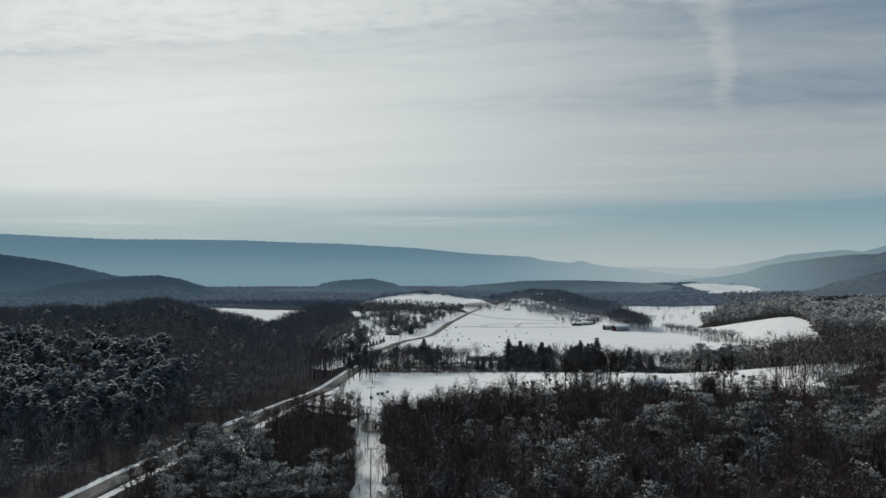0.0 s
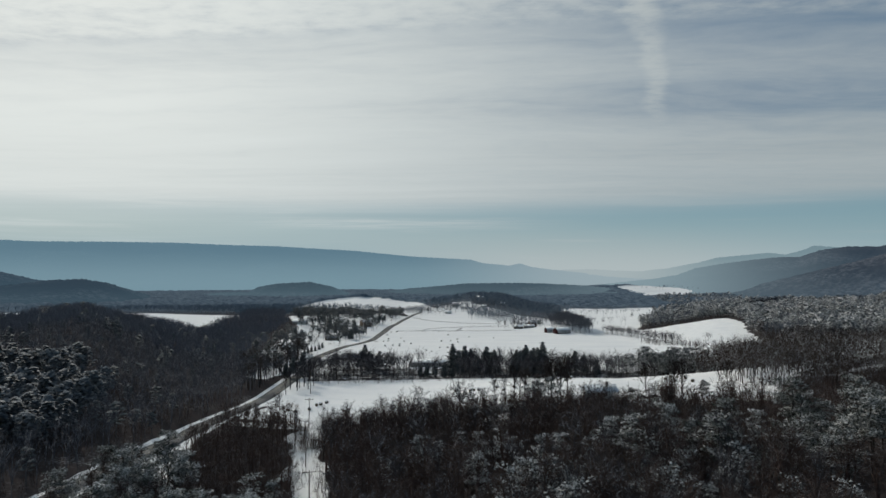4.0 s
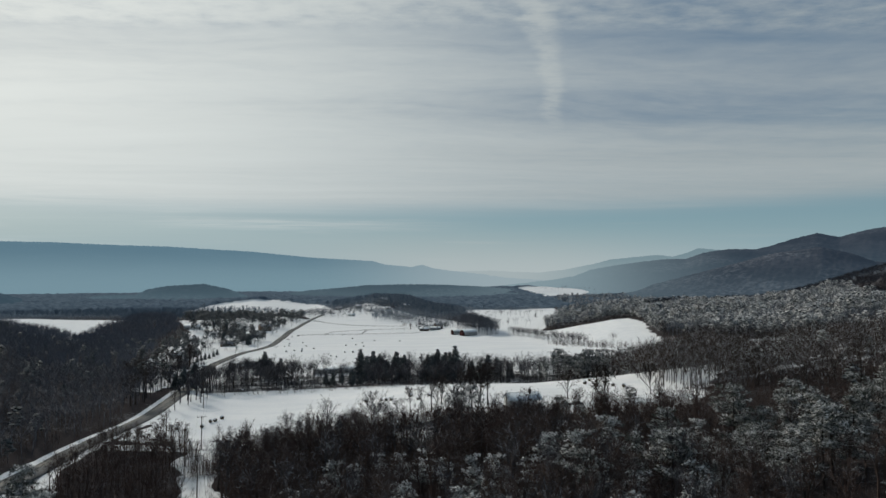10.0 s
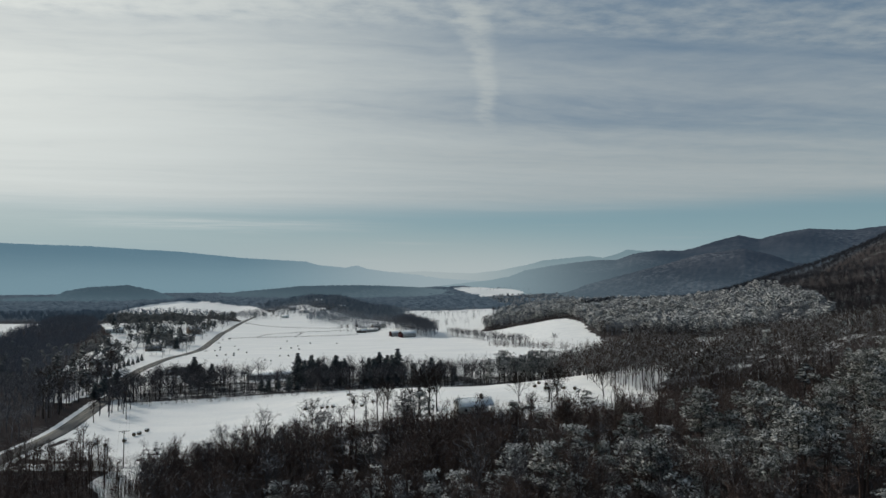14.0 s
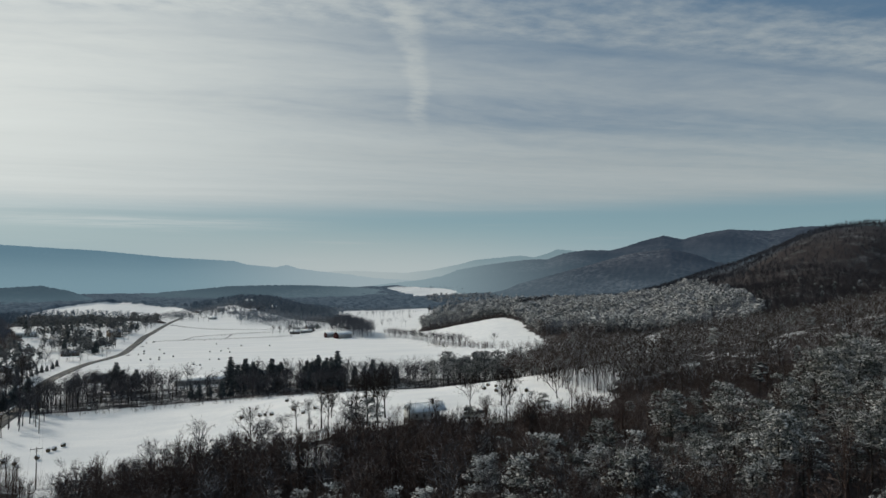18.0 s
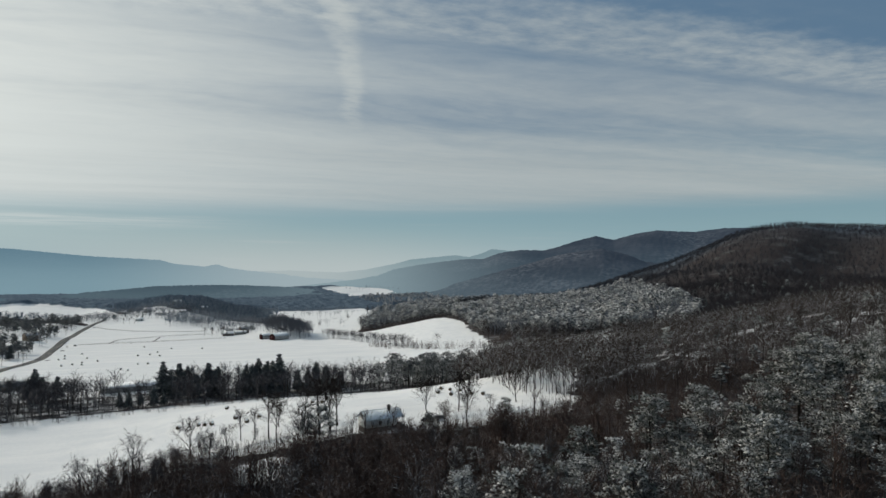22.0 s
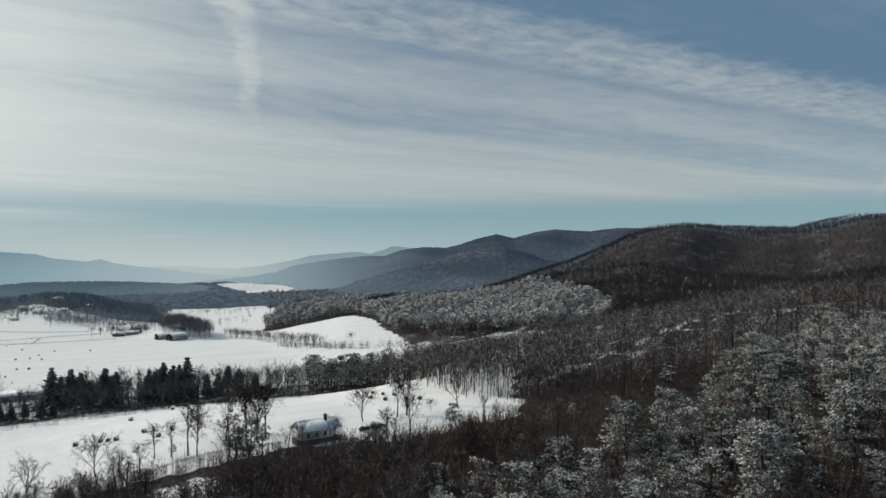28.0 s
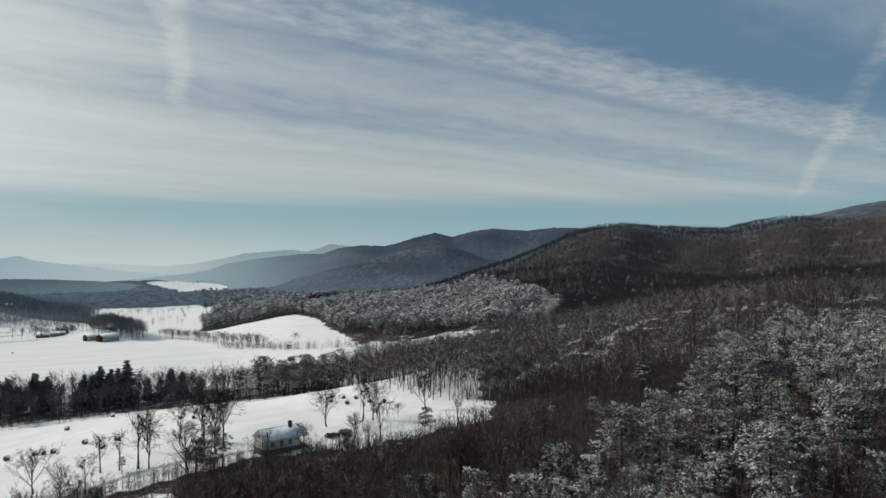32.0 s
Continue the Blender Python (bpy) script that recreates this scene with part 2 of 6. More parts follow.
def hill_look(dark, pale, haze_tone, share, low_haze_tone=None, low_share=None, height=(0.0, 160.0), fade=None, snow=0.5):
    """Woods on hills far off. Winter haze is painted on as emission, thicker downwards and, if told, towards a compass
    turn.
    """
    m = bpy.data.materials.new("far_hill_painted_haze")
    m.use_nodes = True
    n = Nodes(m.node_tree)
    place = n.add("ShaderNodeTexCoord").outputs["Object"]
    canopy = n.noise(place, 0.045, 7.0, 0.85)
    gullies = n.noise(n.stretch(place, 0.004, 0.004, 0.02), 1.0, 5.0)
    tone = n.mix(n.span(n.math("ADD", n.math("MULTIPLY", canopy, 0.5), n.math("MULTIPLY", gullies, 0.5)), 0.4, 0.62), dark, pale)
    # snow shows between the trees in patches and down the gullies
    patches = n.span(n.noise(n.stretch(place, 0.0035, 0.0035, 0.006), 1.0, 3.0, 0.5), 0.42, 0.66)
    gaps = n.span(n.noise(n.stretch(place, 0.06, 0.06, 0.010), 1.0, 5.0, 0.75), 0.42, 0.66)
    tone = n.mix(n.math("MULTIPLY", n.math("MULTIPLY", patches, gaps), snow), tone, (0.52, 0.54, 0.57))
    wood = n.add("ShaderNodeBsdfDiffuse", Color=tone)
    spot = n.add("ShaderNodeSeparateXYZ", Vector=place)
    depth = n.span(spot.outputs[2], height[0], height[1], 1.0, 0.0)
    color = n.mix(depth, haze_tone, low_haze_tone or haze_tone)
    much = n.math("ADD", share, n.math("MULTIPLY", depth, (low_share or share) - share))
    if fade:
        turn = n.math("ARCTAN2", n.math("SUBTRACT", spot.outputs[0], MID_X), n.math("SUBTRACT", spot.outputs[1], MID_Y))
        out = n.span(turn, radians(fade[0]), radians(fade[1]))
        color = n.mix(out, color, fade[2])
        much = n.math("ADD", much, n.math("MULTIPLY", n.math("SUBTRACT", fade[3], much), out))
    # the haze is a flat glow mixed over the wood colour
    haze_glow = n.add("ShaderNodeEmission", Color=color, Strength=1.0)
    both = n.add("ShaderNodeMixShader", Fac=much, i1=wood.outputs[0], i2=haze_glow.outputs[0])
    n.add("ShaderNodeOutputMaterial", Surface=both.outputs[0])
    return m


M_GROUND = material("snow_and_litter", ground_look, 1.0, 0.0)
M_ROAD = material("damp_asphalt", asphalt_look, 0.85, 0.08)
M_BARK = material("grey_bark", bark_look((0.022, 0.018, 0.016), (0.066, 0.056, 0.050)), 0.9)
M_TWIG = material("bare_twigs", twig_look((0.038, 0.029, 0.027), (0.086, 0.066, 0.058), 0.40), 0.9)
M_CREEK = material("dark_twigs", twig_look((0.036, 0.034, 0.039), (0.080, 0.074, 0.080), 0.20), 0.9)
# these two base colours are lifted and blued to paint middle-distance haze
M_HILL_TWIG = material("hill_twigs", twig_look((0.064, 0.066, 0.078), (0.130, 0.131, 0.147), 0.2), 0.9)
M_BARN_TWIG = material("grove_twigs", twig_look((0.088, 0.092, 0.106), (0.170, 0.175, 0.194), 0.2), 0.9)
M_FAR_TWIG = material("mountain_twigs", twig_look((0.029, 0.027, 0.030), (0.047, 0.044, 0.049), 0.12), 0.9)
M_EAST = material("snow_laced_twigs", twig_look((0.034, 0.026, 0.023), (0.082, 0.062, 0.054), 0.55), 0.9)
M_BRUSH = material("dark_brush", twig_look((0.050, 0.036, 0.032), (0.105, 0.074, 0.064), 0.16), 0.9)
M_PINE = material("snowy_pine_needles", needle_look((0.018, 0.022, 0.017), (0.043, 0.050, 0.040), 0.66, 0.18), 0.8)
M_DARK_PINE = material("pine_needles_thin_snow", needle_look((0.026, 0.032, 0.034), (0.056, 0.066, 0.070), 0.48, 0.20), 0.8)
M_FROST = material("frosted_needles", needle_look((0.034, 0.043, 0.051), (0.072, 0.085, 0.096), 0.62, 0.17), 0.8)
M_SNOW_PINE = material("rimed_pine_needles", needle_look((0.026, 0.031, 0.032), (0.062, 0.070, 0.072), 0.92, 0.48), 0.8)
# frosted needles made paler and bluer, with distance haze in the colour
M_FAR_FROST = material("hazed_frosted_needles", needle_look((0.075, 0.095, 0.118), (0.135, 0.160, 0.190), 0.55, 0.25), 0.8)
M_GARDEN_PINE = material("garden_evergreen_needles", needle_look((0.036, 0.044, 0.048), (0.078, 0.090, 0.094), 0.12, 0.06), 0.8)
# valley haze is painted into the twigs as a pale blue-grey
M_VALLEY = material("hazed_valley_twigs", twig_look((0.10, 0.135, 0.172), (0.175, 0.215, 0.258), 0.3), 0.9)
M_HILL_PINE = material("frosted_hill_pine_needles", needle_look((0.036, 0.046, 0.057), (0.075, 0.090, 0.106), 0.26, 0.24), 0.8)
# the next four twig colours are raised and blued to paint haze over distance
M_MOUNTAIN = material("hazed_mountain_twigs", twig_look((0.034, 0.035, 0.042), (0.062, 0.064, 0.075), 0.16), 0.9)
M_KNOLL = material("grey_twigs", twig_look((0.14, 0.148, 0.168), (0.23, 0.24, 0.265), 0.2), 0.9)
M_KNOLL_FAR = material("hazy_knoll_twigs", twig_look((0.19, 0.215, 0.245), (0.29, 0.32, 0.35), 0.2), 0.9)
M_HILL_FAR = material("hazed_hill_twigs", twig_look((0.11, 0.114, 0.132), (0.20, 0.205, 0.23), 0.2), 0.9)
M_SNOW_TWIG = material("snow_dusted_twigs", twig_look((0.046, 0.042, 0.045), (0.105, 0.096, 0.098), 0.42), 0.9)
M_YARD_TWIG = material("yard_tree_twigs", twig_look((0.020, 0.016, 0.015), (0.048, 0.038, 0.033), 0.10), 0.9)
M_SPRUCE = material("spruce_needles", needle_look((0.055, 0.068, 0.074), (0.115, 0.132, 0.136), 0.25, 0.14), 0.8)


def siding_look(color, worn):
    def build(n, place, shader):
        boards = n.add("ShaderNodeTexWave", Vector=place, Scale=2.6)
        boards.bands_direction, boards.wave_profile = "Z", "SAW"
        bump(n, shader, boards.outputs["Fac"], 0.5, 0.03)
        dirt = n.noise(n.stretch(place, 1.0, 1.0, 0.3), 1.2, 4.0, 0.6)
        return n.mix(n.span(dirt, 0.45, 0.75, 0.0, 0.6), color, worn)
    return build


def roof_look(color, snow):
    """Ribbed metal, dusted with snow."""
    def build(n, place, shader):
        ribs = n.add("ShaderNodeTexWave", Vector=place, Scale=1.6)
        ribs.bands_direction = "X"
        bump(n, shader, ribs.outputs["Fac"], 0.4, 0.03)
        dust = n.span(n.noise(place, 0.5, 5.0, 0.6), 0.40, 0.62, 0.0, snow)
        return n.mix(dust, color, (0.70, 0.74, 0.79))
    return build


def plain_look(a, b, scale=2.0):
    def build(n, place, shader):
        return n.mix(n.noise(place, scale, 4.0, 0.6), a, b)
    return build


def bale_look(n, place, shader):
    straw = n.noise(n.stretch(place, 6.0, 1.0, 6.0), 2.0, 4.0, 0.7)
    bump(n, shader, straw, 0.6, 0.05)
    return n.mix(straw, (0.07, 0.058, 0.042), (0.17, 0.14, 0.10))


M_SIDING = material("white_siding", siding_look((0.74, 0.74, 0.71), (0.52, 0.51, 0.48)), 0.6)
M_BROWN_WALL = material("brown_boards", siding_look((0.16, 0.125, 0.10), (0.10, 0.085, 0.075)), 0.8)
M_GREY_WALL = material("grey_siding", siding_look((0.34, 0.34, 0.33), (0.22, 0.22, 0.22)), 0.7)
M_RED_WALL = material("red_barn_boards", siding_look((0.046, 0.016, 0.017), (0.034, 0.016, 0.016)), 0.8)
M_ROOF_METAL = material("grey_metal_roof", roof_look((0.56, 0.62, 0.66), 0.8), 0.5, 0.1)
M_ROOF_SNOW = material("snowy_roof", plain_look((0.68, 0.71, 0.74), (0.82, 0.83, 0.83), 0.6), 0.8)
M_ROOF_DARK = material("dark_shingles", roof_look((0.05, 0.05, 0.055), 0.5), 0.8)
M_STONE = material("dark_stone", plain_look((0.05, 0.045, 0.04), (0.14, 0.13, 0.12), 3.0), 0.9)
M_WOOD = material("weathered_wood", plain_look((0.09, 0.075, 0.06), (0.20, 0.175, 0.145), 4.0), 0.85)
M_POLE = material("creosoted_pole", plain_look((0.045, 0.036, 0.030), (0.10, 0.085, 0.07), 3.0), 0.85)
M_GLASS = material("dark_window_glass", plain_look((0.012, 0.015, 0.018), (0.02, 0.024, 0.028)), 0.08, 0.5)
M_TRIM = material("white_trim", plain_look((0.66, 0.66, 0.64), (0.78, 0.78, 0.76)), 0.5)
M_SNOW = material("fresh_snow", plain_look((0.74, 0.76, 0.78), (0.84, 0.84, 0.83), 1.2), 0.8)
M_BALE = material("weathered_hay", bale_look, 0.95)
M_WIRE = material("power_line_wire", plain_look((0.03, 0.03, 0.03), (0.06, 0.06, 0.06)), 0.5)
M_CERAMIC = material("brown_insulator", plain_look((0.05, 0.03, 0.02), (0.09, 0.05, 0.035)), 0.3, 0.5)
M_CAR_PAINT = material("black_car_paint", plain_look((0.012, 0.012, 0.014), (0.02, 0.02, 0.023)), 0.25, 0.5)
M_CAR_GREY = material("grey_car_paint", plain_look((0.06, 0.065, 0.07), (0.08, 0.085, 0.09)), 0.25, 0.5)
M_TYRE = material("tyre_rubber", plain_look((0.015, 0.015, 0.015), (0.03, 0.03, 0.03)), 0.9)
M_LAMP = material("headlight_glass", plain_look((0.55, 0.56, 0.58), (0.65, 0.66, 0.68)), 0.15, 0.5)
M_LANE = material("packed_snow_lane", plain_look((0.42, 0.42, 0.42), (0.62, 0.63, 0.64), 0.8), 0.7)


# ---- the lay of the land, in metres: the valley floor lies near z = 0 ----


def smooth(v):
    v = np.clip(v, 0.0, 1.0)
    return v * v * (3 - 2 * v)


def ridge(x, y, far, near_width, far_width, turns, heights):
    """A long hill at about that distance: its crest heights by compass turn from the valley's axis."""
    dx, dy = x - MID_X, y - MID_Y
    r, a = np.hypot(dx, dy), np.degrees(np.arctan2(dx, dy))
    crest = np.interp(a, turns, heights, left=0.0, right=0.0)
    width = np.where(r < far, near_width, far_width)
    return crest * np.exp(-(((r - far) / width) ** 2))


def rough(x, y, size, seed):
    """Soft uneven relief from crossed waves, about -1 to 1."""
    k = 2 * np.pi / size
    return (np.sin(k * (x * 0.92 + y * 0.39) + seed) + np.sin(k * 1.37 * (y * 0.88 - x * 0.47) + 2.1 * seed)
            + np.sin(k * 0.71 * (x * 0.3 - y * 0.95) + 0.7 * seed) * 1.2) / 3.2


def ground_z(x, y):
    x, y = np.asarray(x, float), np.asarray(y, float)
    z = -1.0 - 9.0 * smooth((y - 380) / 560)
    # the slope with the house and the pine wood rises to the east
    near = 1 - smooth((y - 330) / 130)
    z = z + near * (12.0 * smooth((x + 75) / 120) + 0.125 * np.clip(x - 62, 0, 240))
    z = z + (1 - near) * 0.10 * np.clip(x - 125, 0, 260) * (1 - smooth((y - 1000) / 500))
    z = z - 2.0 * np.exp(-(((y - 455 + 0.12 * x) / 40) ** 2))
    # hillock behind the barn
    z = z + 9.0 * np.exp(-(((x - 88) / 28) ** 2 + ((y - 912) / 45) ** 2))
    # wooded hill beyond the road
    z = z + ridge(x, y, 560, 230, 260, (-75, -60, -44, -40, -37, -35.7, -33.5, -32, -30.4, -28.5, -27, -24, -20, -15),
                  (0, 26, 23, 24, 22, 26, 30, 29, 24, 17, 6, 0, 0, 0))
    z = z + ridge(x, y, 930, 140, 150, (-24, -21, -19, -16.5, -13, -10, -8), (0, 9, 14, 13, 10, 5, 0))
    # snowy rise and wooded knoll in the middle of the valley
    z = z + ridge(x, y, 1560, 300, 250, (-17, -13.5, -11, -9, -6, -4), (0, 9, 15, 11, 3, 0))
    z = z + ridge(x, y, 1450, 230, 260, (-7, -4.6, -1.4, 1.4, 3.6, 6), (0, 11, 25, 22, 5, 0))
    z = z + ridge(x, y, 2700, 330, 300, (4, 9, 12, 16, 19, 23), (0, 24, 29, 25, 18, 0))
    z = z + ridge(x, y, 800, 170, 200, (14, 19, 24, 30, 36, 42, 48), (0, 6, 6, 0, 4, 3, 0))
    # the mountain side to the east
    side = ridge(x, y, 1500, 490, 500, (22, 26, 30, 31.4, 33.2, 35.5, 37.8, 40.2, 42.3, 44.5, 46.7, 50.9, 54.2, 55.4, 56.9, 58.8, 60.6, 61.7, 63.1, 64.7, 80, 110),
                 (0, 4, 15, 24, 37, 55, 70, 94, 113, 127, 131, 127, 122, 130, 137, 145, 149, 156, 162, 167, 176, 110))
    z = z + 4.0 * rough(x, y, 120, 1.1) * smooth((x - 250) / 60) * (1 - smooth((x - 560) / 100)) * smooth((y - 480) / 60)
    # spurs and hollows on its flank, none on the crest and at the foot
    z = z + side * (1 + (0.52 * rough(x, y, 430, 2.6) + 0.16 * rough(x, y, 170, 0.9)) * smooth((np.hypot(x - MID_X, y - MID_Y) - 420) / 250) * smooth((1400 - np.hypot(x - MID_X, y - MID_Y)) / 350))
    return z + 0.5 * rough(x, y, 170, 0.4) + 0.15 * rough(x, y, 31, 1.7)


# ---- mesh helpers ----
def mesh_of(name, verts, tris, mats):
    """A mesh of triangles from arrays."""
    me = bpy.data.meshes.new(name)
    verts, tris = np.asarray(verts, np.float32), np.asarray(tris, np.int32)
    me.vertices.add(len(verts))
    me.vertices.foreach_set("co", verts.ravel())
    me.loops.add(tris.size)
    me.loops.foreach_set("vertex_index", tris.ravel())
    me.polygons.add(len(tris))
    me.polygons.foreach_set("loop_start", np.arange(0, tris.size, 3, dtype=np.int32))
    me.update(calc_edges=True)
    for m in mats:
        me.materials.append(m)
    return me


class Shape:
    """Collects triangles."""

    def __init__(self):
        self.v, self.t, self.count = [], [], 0

    def put(self, verts, tris):
        self.v.append(np.asarray(verts, float))
        self.t.append(np.asarray(tris, int) + self.count)
        self.count += len(verts)

    def arrays(self):
        return np.concatenate(self.v), np.concatenate(self.t)

    def limb(self, a, b, ra, rb, sides=3):
        """A tapered stick from a to b; with rb = 0 it ends in a point."""
        a, b = np.asarray(a, float), np.asarray(b, float)
        d = (b - a) / (np.linalg.norm(b - a) + 1e-9)
        s = np.cross(d, (0.31, 0.17, 0.93) if abs(d[2]) < 0.9 else (1.0, 0.2, 0.0))
        s /= np.linalg.norm(s)
        w = np.cross(d, s)
        turn = np.arange(sides) * 2 * np.pi / sides
        ring = np.cos(turn)[:, None] * s + np.sin(turn)[:, None] * w
        k = np.arange(sides)
        nxt = (k + 1) % sides
        if rb <= 0:
            self.put(np.vstack([a + ra * ring, b]), np.stack([k, nxt, np.full(sides, sides)], 1))
        else:
            tris = np.concatenate([np.stack([k, nxt, nxt + sides], 1), np.stack([k, nxt + sides, k + sides], 1)])
            self.put(np.vstack([a + ra * ring, b + rb * ring]), tris)


def unit(v):
    return v / (np.linalg.norm(v) + 1e-9)


def sliver(shape, a, b, wide, rng):
    """A fine twig: one narrow triangle."""
    side = np.cross(b - a, rng.normal(0, 1, 3))
    side *= 0.5 * wide / (np.linalg.norm(side) + 1e-9)
    shape.put([a - side, a + side, b], [(0, 1, 2)])


def bare_tree(rng, high, leaders=5, twigs=5, lean=0.55, fork=0.3, fine=3, wide=0.045):
    """Trunk and leafless crown of a broad-leaved tree: leaders that fan out from the fork, branches, twigs."""
    trunk, crown = Shape(), Shape()
    base = 0.013 * high + 0.05
    spine = [np.zeros(3)]
    for k in range(4):
        spine.append(spine[-1] + np.array([*rng.normal(0, 0.012 * high, 2), high * (fork if k == 0 else (0.72 - fork) / 3)]))
    for k in range(4):
        trunk.limb(spine[k] - (0, 0, 0.3 if k == 0 else 0), spine[k + 1], base * (1 - 0.2 * k) * (1.2 if k == 0 else 1), base * (0.8 - 0.2 * k + 0.03), 5)
    for k in range(leaders + 2):
        f = min(0.98, 3 * (k + rng.random() * 0.7) / (leaders + 2) / 3)
        i = 1 + min(2, int(f * 3))
        a = spine[i] + (spine[i + 1] - spine[i]) * (f * 3 - int(f * 3))
        turn = k * 2.4 + rng.normal(0, 0.4)
        out = np.array([math.cos(turn), math.sin(turn), 0]) * lean * rng.uniform(0.8, 1.3) * (1.1 - 0.6 * f)
        way = unit(out + (0, 0, 0.8))
        size = (high - a[2]) / max(0.75, way[2]) * rng.uniform(0.72, 1.0)
        thick = base * 0.5 * (1.05 - 0.5 * f)
        points = [a]
        for j in range(3):
            points.append(points[-1] + unit(way + rng.normal(0, 0.13, 3) + (0, 0, 0.1 * j)) * size / 3)
            crown.limb(points[-2], points[-1], thick * (1 - 0.3 * j), thick * (0.7 - 0.3 * j) if j < 2 else 0)
        for j in range(7):
            g = 0.4 + 2.5 * (j + rng.random() * 0.8) / 7
            i = min(2, int(g))
            p = points[i] + (points[i + 1] - points[i]) * (g - i)
            side = unit(way * 0.8 + rng.normal(0, 0.62, 3) + out * 0.6)
            long = size * rng.uniform(0.28, 0.50) * (1.2 - 0.22 * g)
            q = p + side * long
            crown.limb(p, q, thick * 0.34, 0)
            for _ in range(twigs):
                s = p + (q - p) * rng.uniform(0.15, 1.0)
                e = s + unit(side + rng.normal(0, 0.65, 3) + (0, 0, 0.15)) * long * rng.uniform(0.4, 0.85)
                sliver(crown, s, e, wide * 1.5, rng)
                for _ in range(fine):
                    m = s + (e - s) * rng.uniform(0.2, 0.9)
                    sliver(crown, m, m + unit(side + rng.normal(0, 0.8, 3) + (0, 0, 0.2)) * long * rng.uniform(0.25, 0.6), wide, rng)
    return trunk.arrays(), crown.arrays()


def pine_tree(rng, high, whorls=6, arms=4, tufts=20, spikes=5, first=0.36):
    """Trunk and broad crown of a pine: boughs that end in domes of needle tufts."""
    trunk, crown = Shape(), Shape()
    base = 0.012 * high + 0.06
    bend = rng.normal(0, 0.03 * high, 2)
    for k in range(4):
        a, b = np.array([*(bend * (k / 4) ** 2), high * k / 4.4]), np.array([*(bend * ((k + 1) / 4) ** 2), high * (k + 1) / 4.4])
        trunk.limb(a - (0, 0, 0.3 if k == 0 else 0), b, base * (1 - 0.2 * k), base * (0.8 - 0.2 * k), 6)
    pad = np.array([(0, 1, 4), (1, 2, 4), (2, 3, 4), (3, 0, 4)])

    def tuft(p, way, size):
        """A spray of needles: a small snowy pad and blades that stick out round it."""
        turn = rng.uniform(0, 1.57) + np.arange(4) * math.pi / 2
        ring = np.stack([np.cos(turn), np.sin(turn), np.zeros(4)], 1) * size * rng.uniform(0.35, 0.75, (4, 1))
        ring[:, 2] += rng.normal(-0.10, 0.12, 4) * size
        crown.put(np.vstack([p + ring, p + way * 0.2 * size + (0, 0, 0.32 * size)]), pad)
        for _ in range(spikes):
            d = unit(way * 0.7 + rng.normal(0, 0.65, 3) + (0, 0, 0.1))
            sliver(crown, p - d * size * 0.2, p + d * size * rng.uniform(0.8, 1.35), size * rng.uniform(0.28, 0.5), rng)

    def dome(c, way, wide):
        for _ in range(tufts):
            d = unit(rng.normal(0, 1, 3) + way * 0.4 + (0, 0, 0.35))
            tuft(c + d * wide * rng.uniform(0.3, 0.92) * np.array([1.2, 1.2, 0.5]), d, wide * 0.32 * rng.uniform(0.6, 1.3))

    for k in range(whorls):
        f = first + (1 - first) * (k + rng.uniform(-0.25, 0.25)) / (whorls - 0.4)
        f = min(f, 1.0)
        reach = high * 0.27 * max(0.05, 1.12 - f) ** 0.6 * min(1.0, (f - first) * 6 + 0.55)
        for j in range(arms):
            turn = k * 1.9 + j * 2 * math.pi / arms + rng.normal(0, 0.35)
            way = unit(np.array([math.cos(turn), math.sin(turn), rng.uniform(0.0, 0.35) + 0.7 * max(0, f - 0.6)]))
            a = np.array([*(bend * f * f), high * (f + rng.uniform(-0.06, 0.03)) * 0.92])
            b = a + way * reach * rng.uniform(0.5, 1.2)
            crown.limb(a, b, 0.06, 0)
            dome(b, way, high * 0.098 * rng.uniform(0.7, 1.4))
            if rng.random() < 0.5:
                dome(a + (b - a) * 0.5, way, high * 0.06)
    return trunk.arrays(), crown.arrays()


def spruce_tree(rng, high, boughs=150, first=0.12):
    """Trunk and uneven tapering crown of a dark spruce."""
    trunk, crown = Shape(), Shape()
    trunk.limb((0, 0, -0.3), (0, 0, high * 0.5), 0.016 * high + 0.04, 0.009 * high, 6)
    trunk.limb((0, 0, high * 0.5), (0, 0, high), 0.009 * high, 0, 5)
    for k in range(boughs):
        f = first + (0.98 - first) * (k + rng.random()) / boughs
        reach = high * 0.25 * (1 - f) ** 0.7 + 0.3
        turn = k * 2.4 + rng.normal(0, 0.4)
        r = reach * rng.uniform(0.45, 1.25)
        way = np.array([math.cos(turn), math.sin(turn), 0.0])
        side = np.array([-way[1], way[0], 0.0])
        a = np.array([0, 0, high * f])
        tip = way * r + (0, 0, high * f + rng.normal(-0.08, 0.14) * r)
        for m in range(3):
            c = a + (tip - a) * (0.35 + 0.28 * m)
            w = r * (0.26 - 0.05 * m) * rng.uniform(0.7, 1.3) + 0.12
            end = c + way * w * 1.7 + (0, 0, rng.normal(0.1, 0.3) * w)
            low = c + way * w * 0.5 - (0, 0, w * rng.uniform(0.4, 0.9))
            crown.put([c - way * w * 0.6 + (0, 0, 0.3 * w), c + side * w + (0, 0, rng.normal(0, 0.3) * w), end, c - side * w + (0, 0, rng.normal(0, 0.3) * w), low],
                      [(0, 1, 2), (0, 2, 3), (0, 4, 1), (1, 4, 2), (2, 4, 3), (3, 4, 0)])
    return trunk.arrays(), crown.arrays()


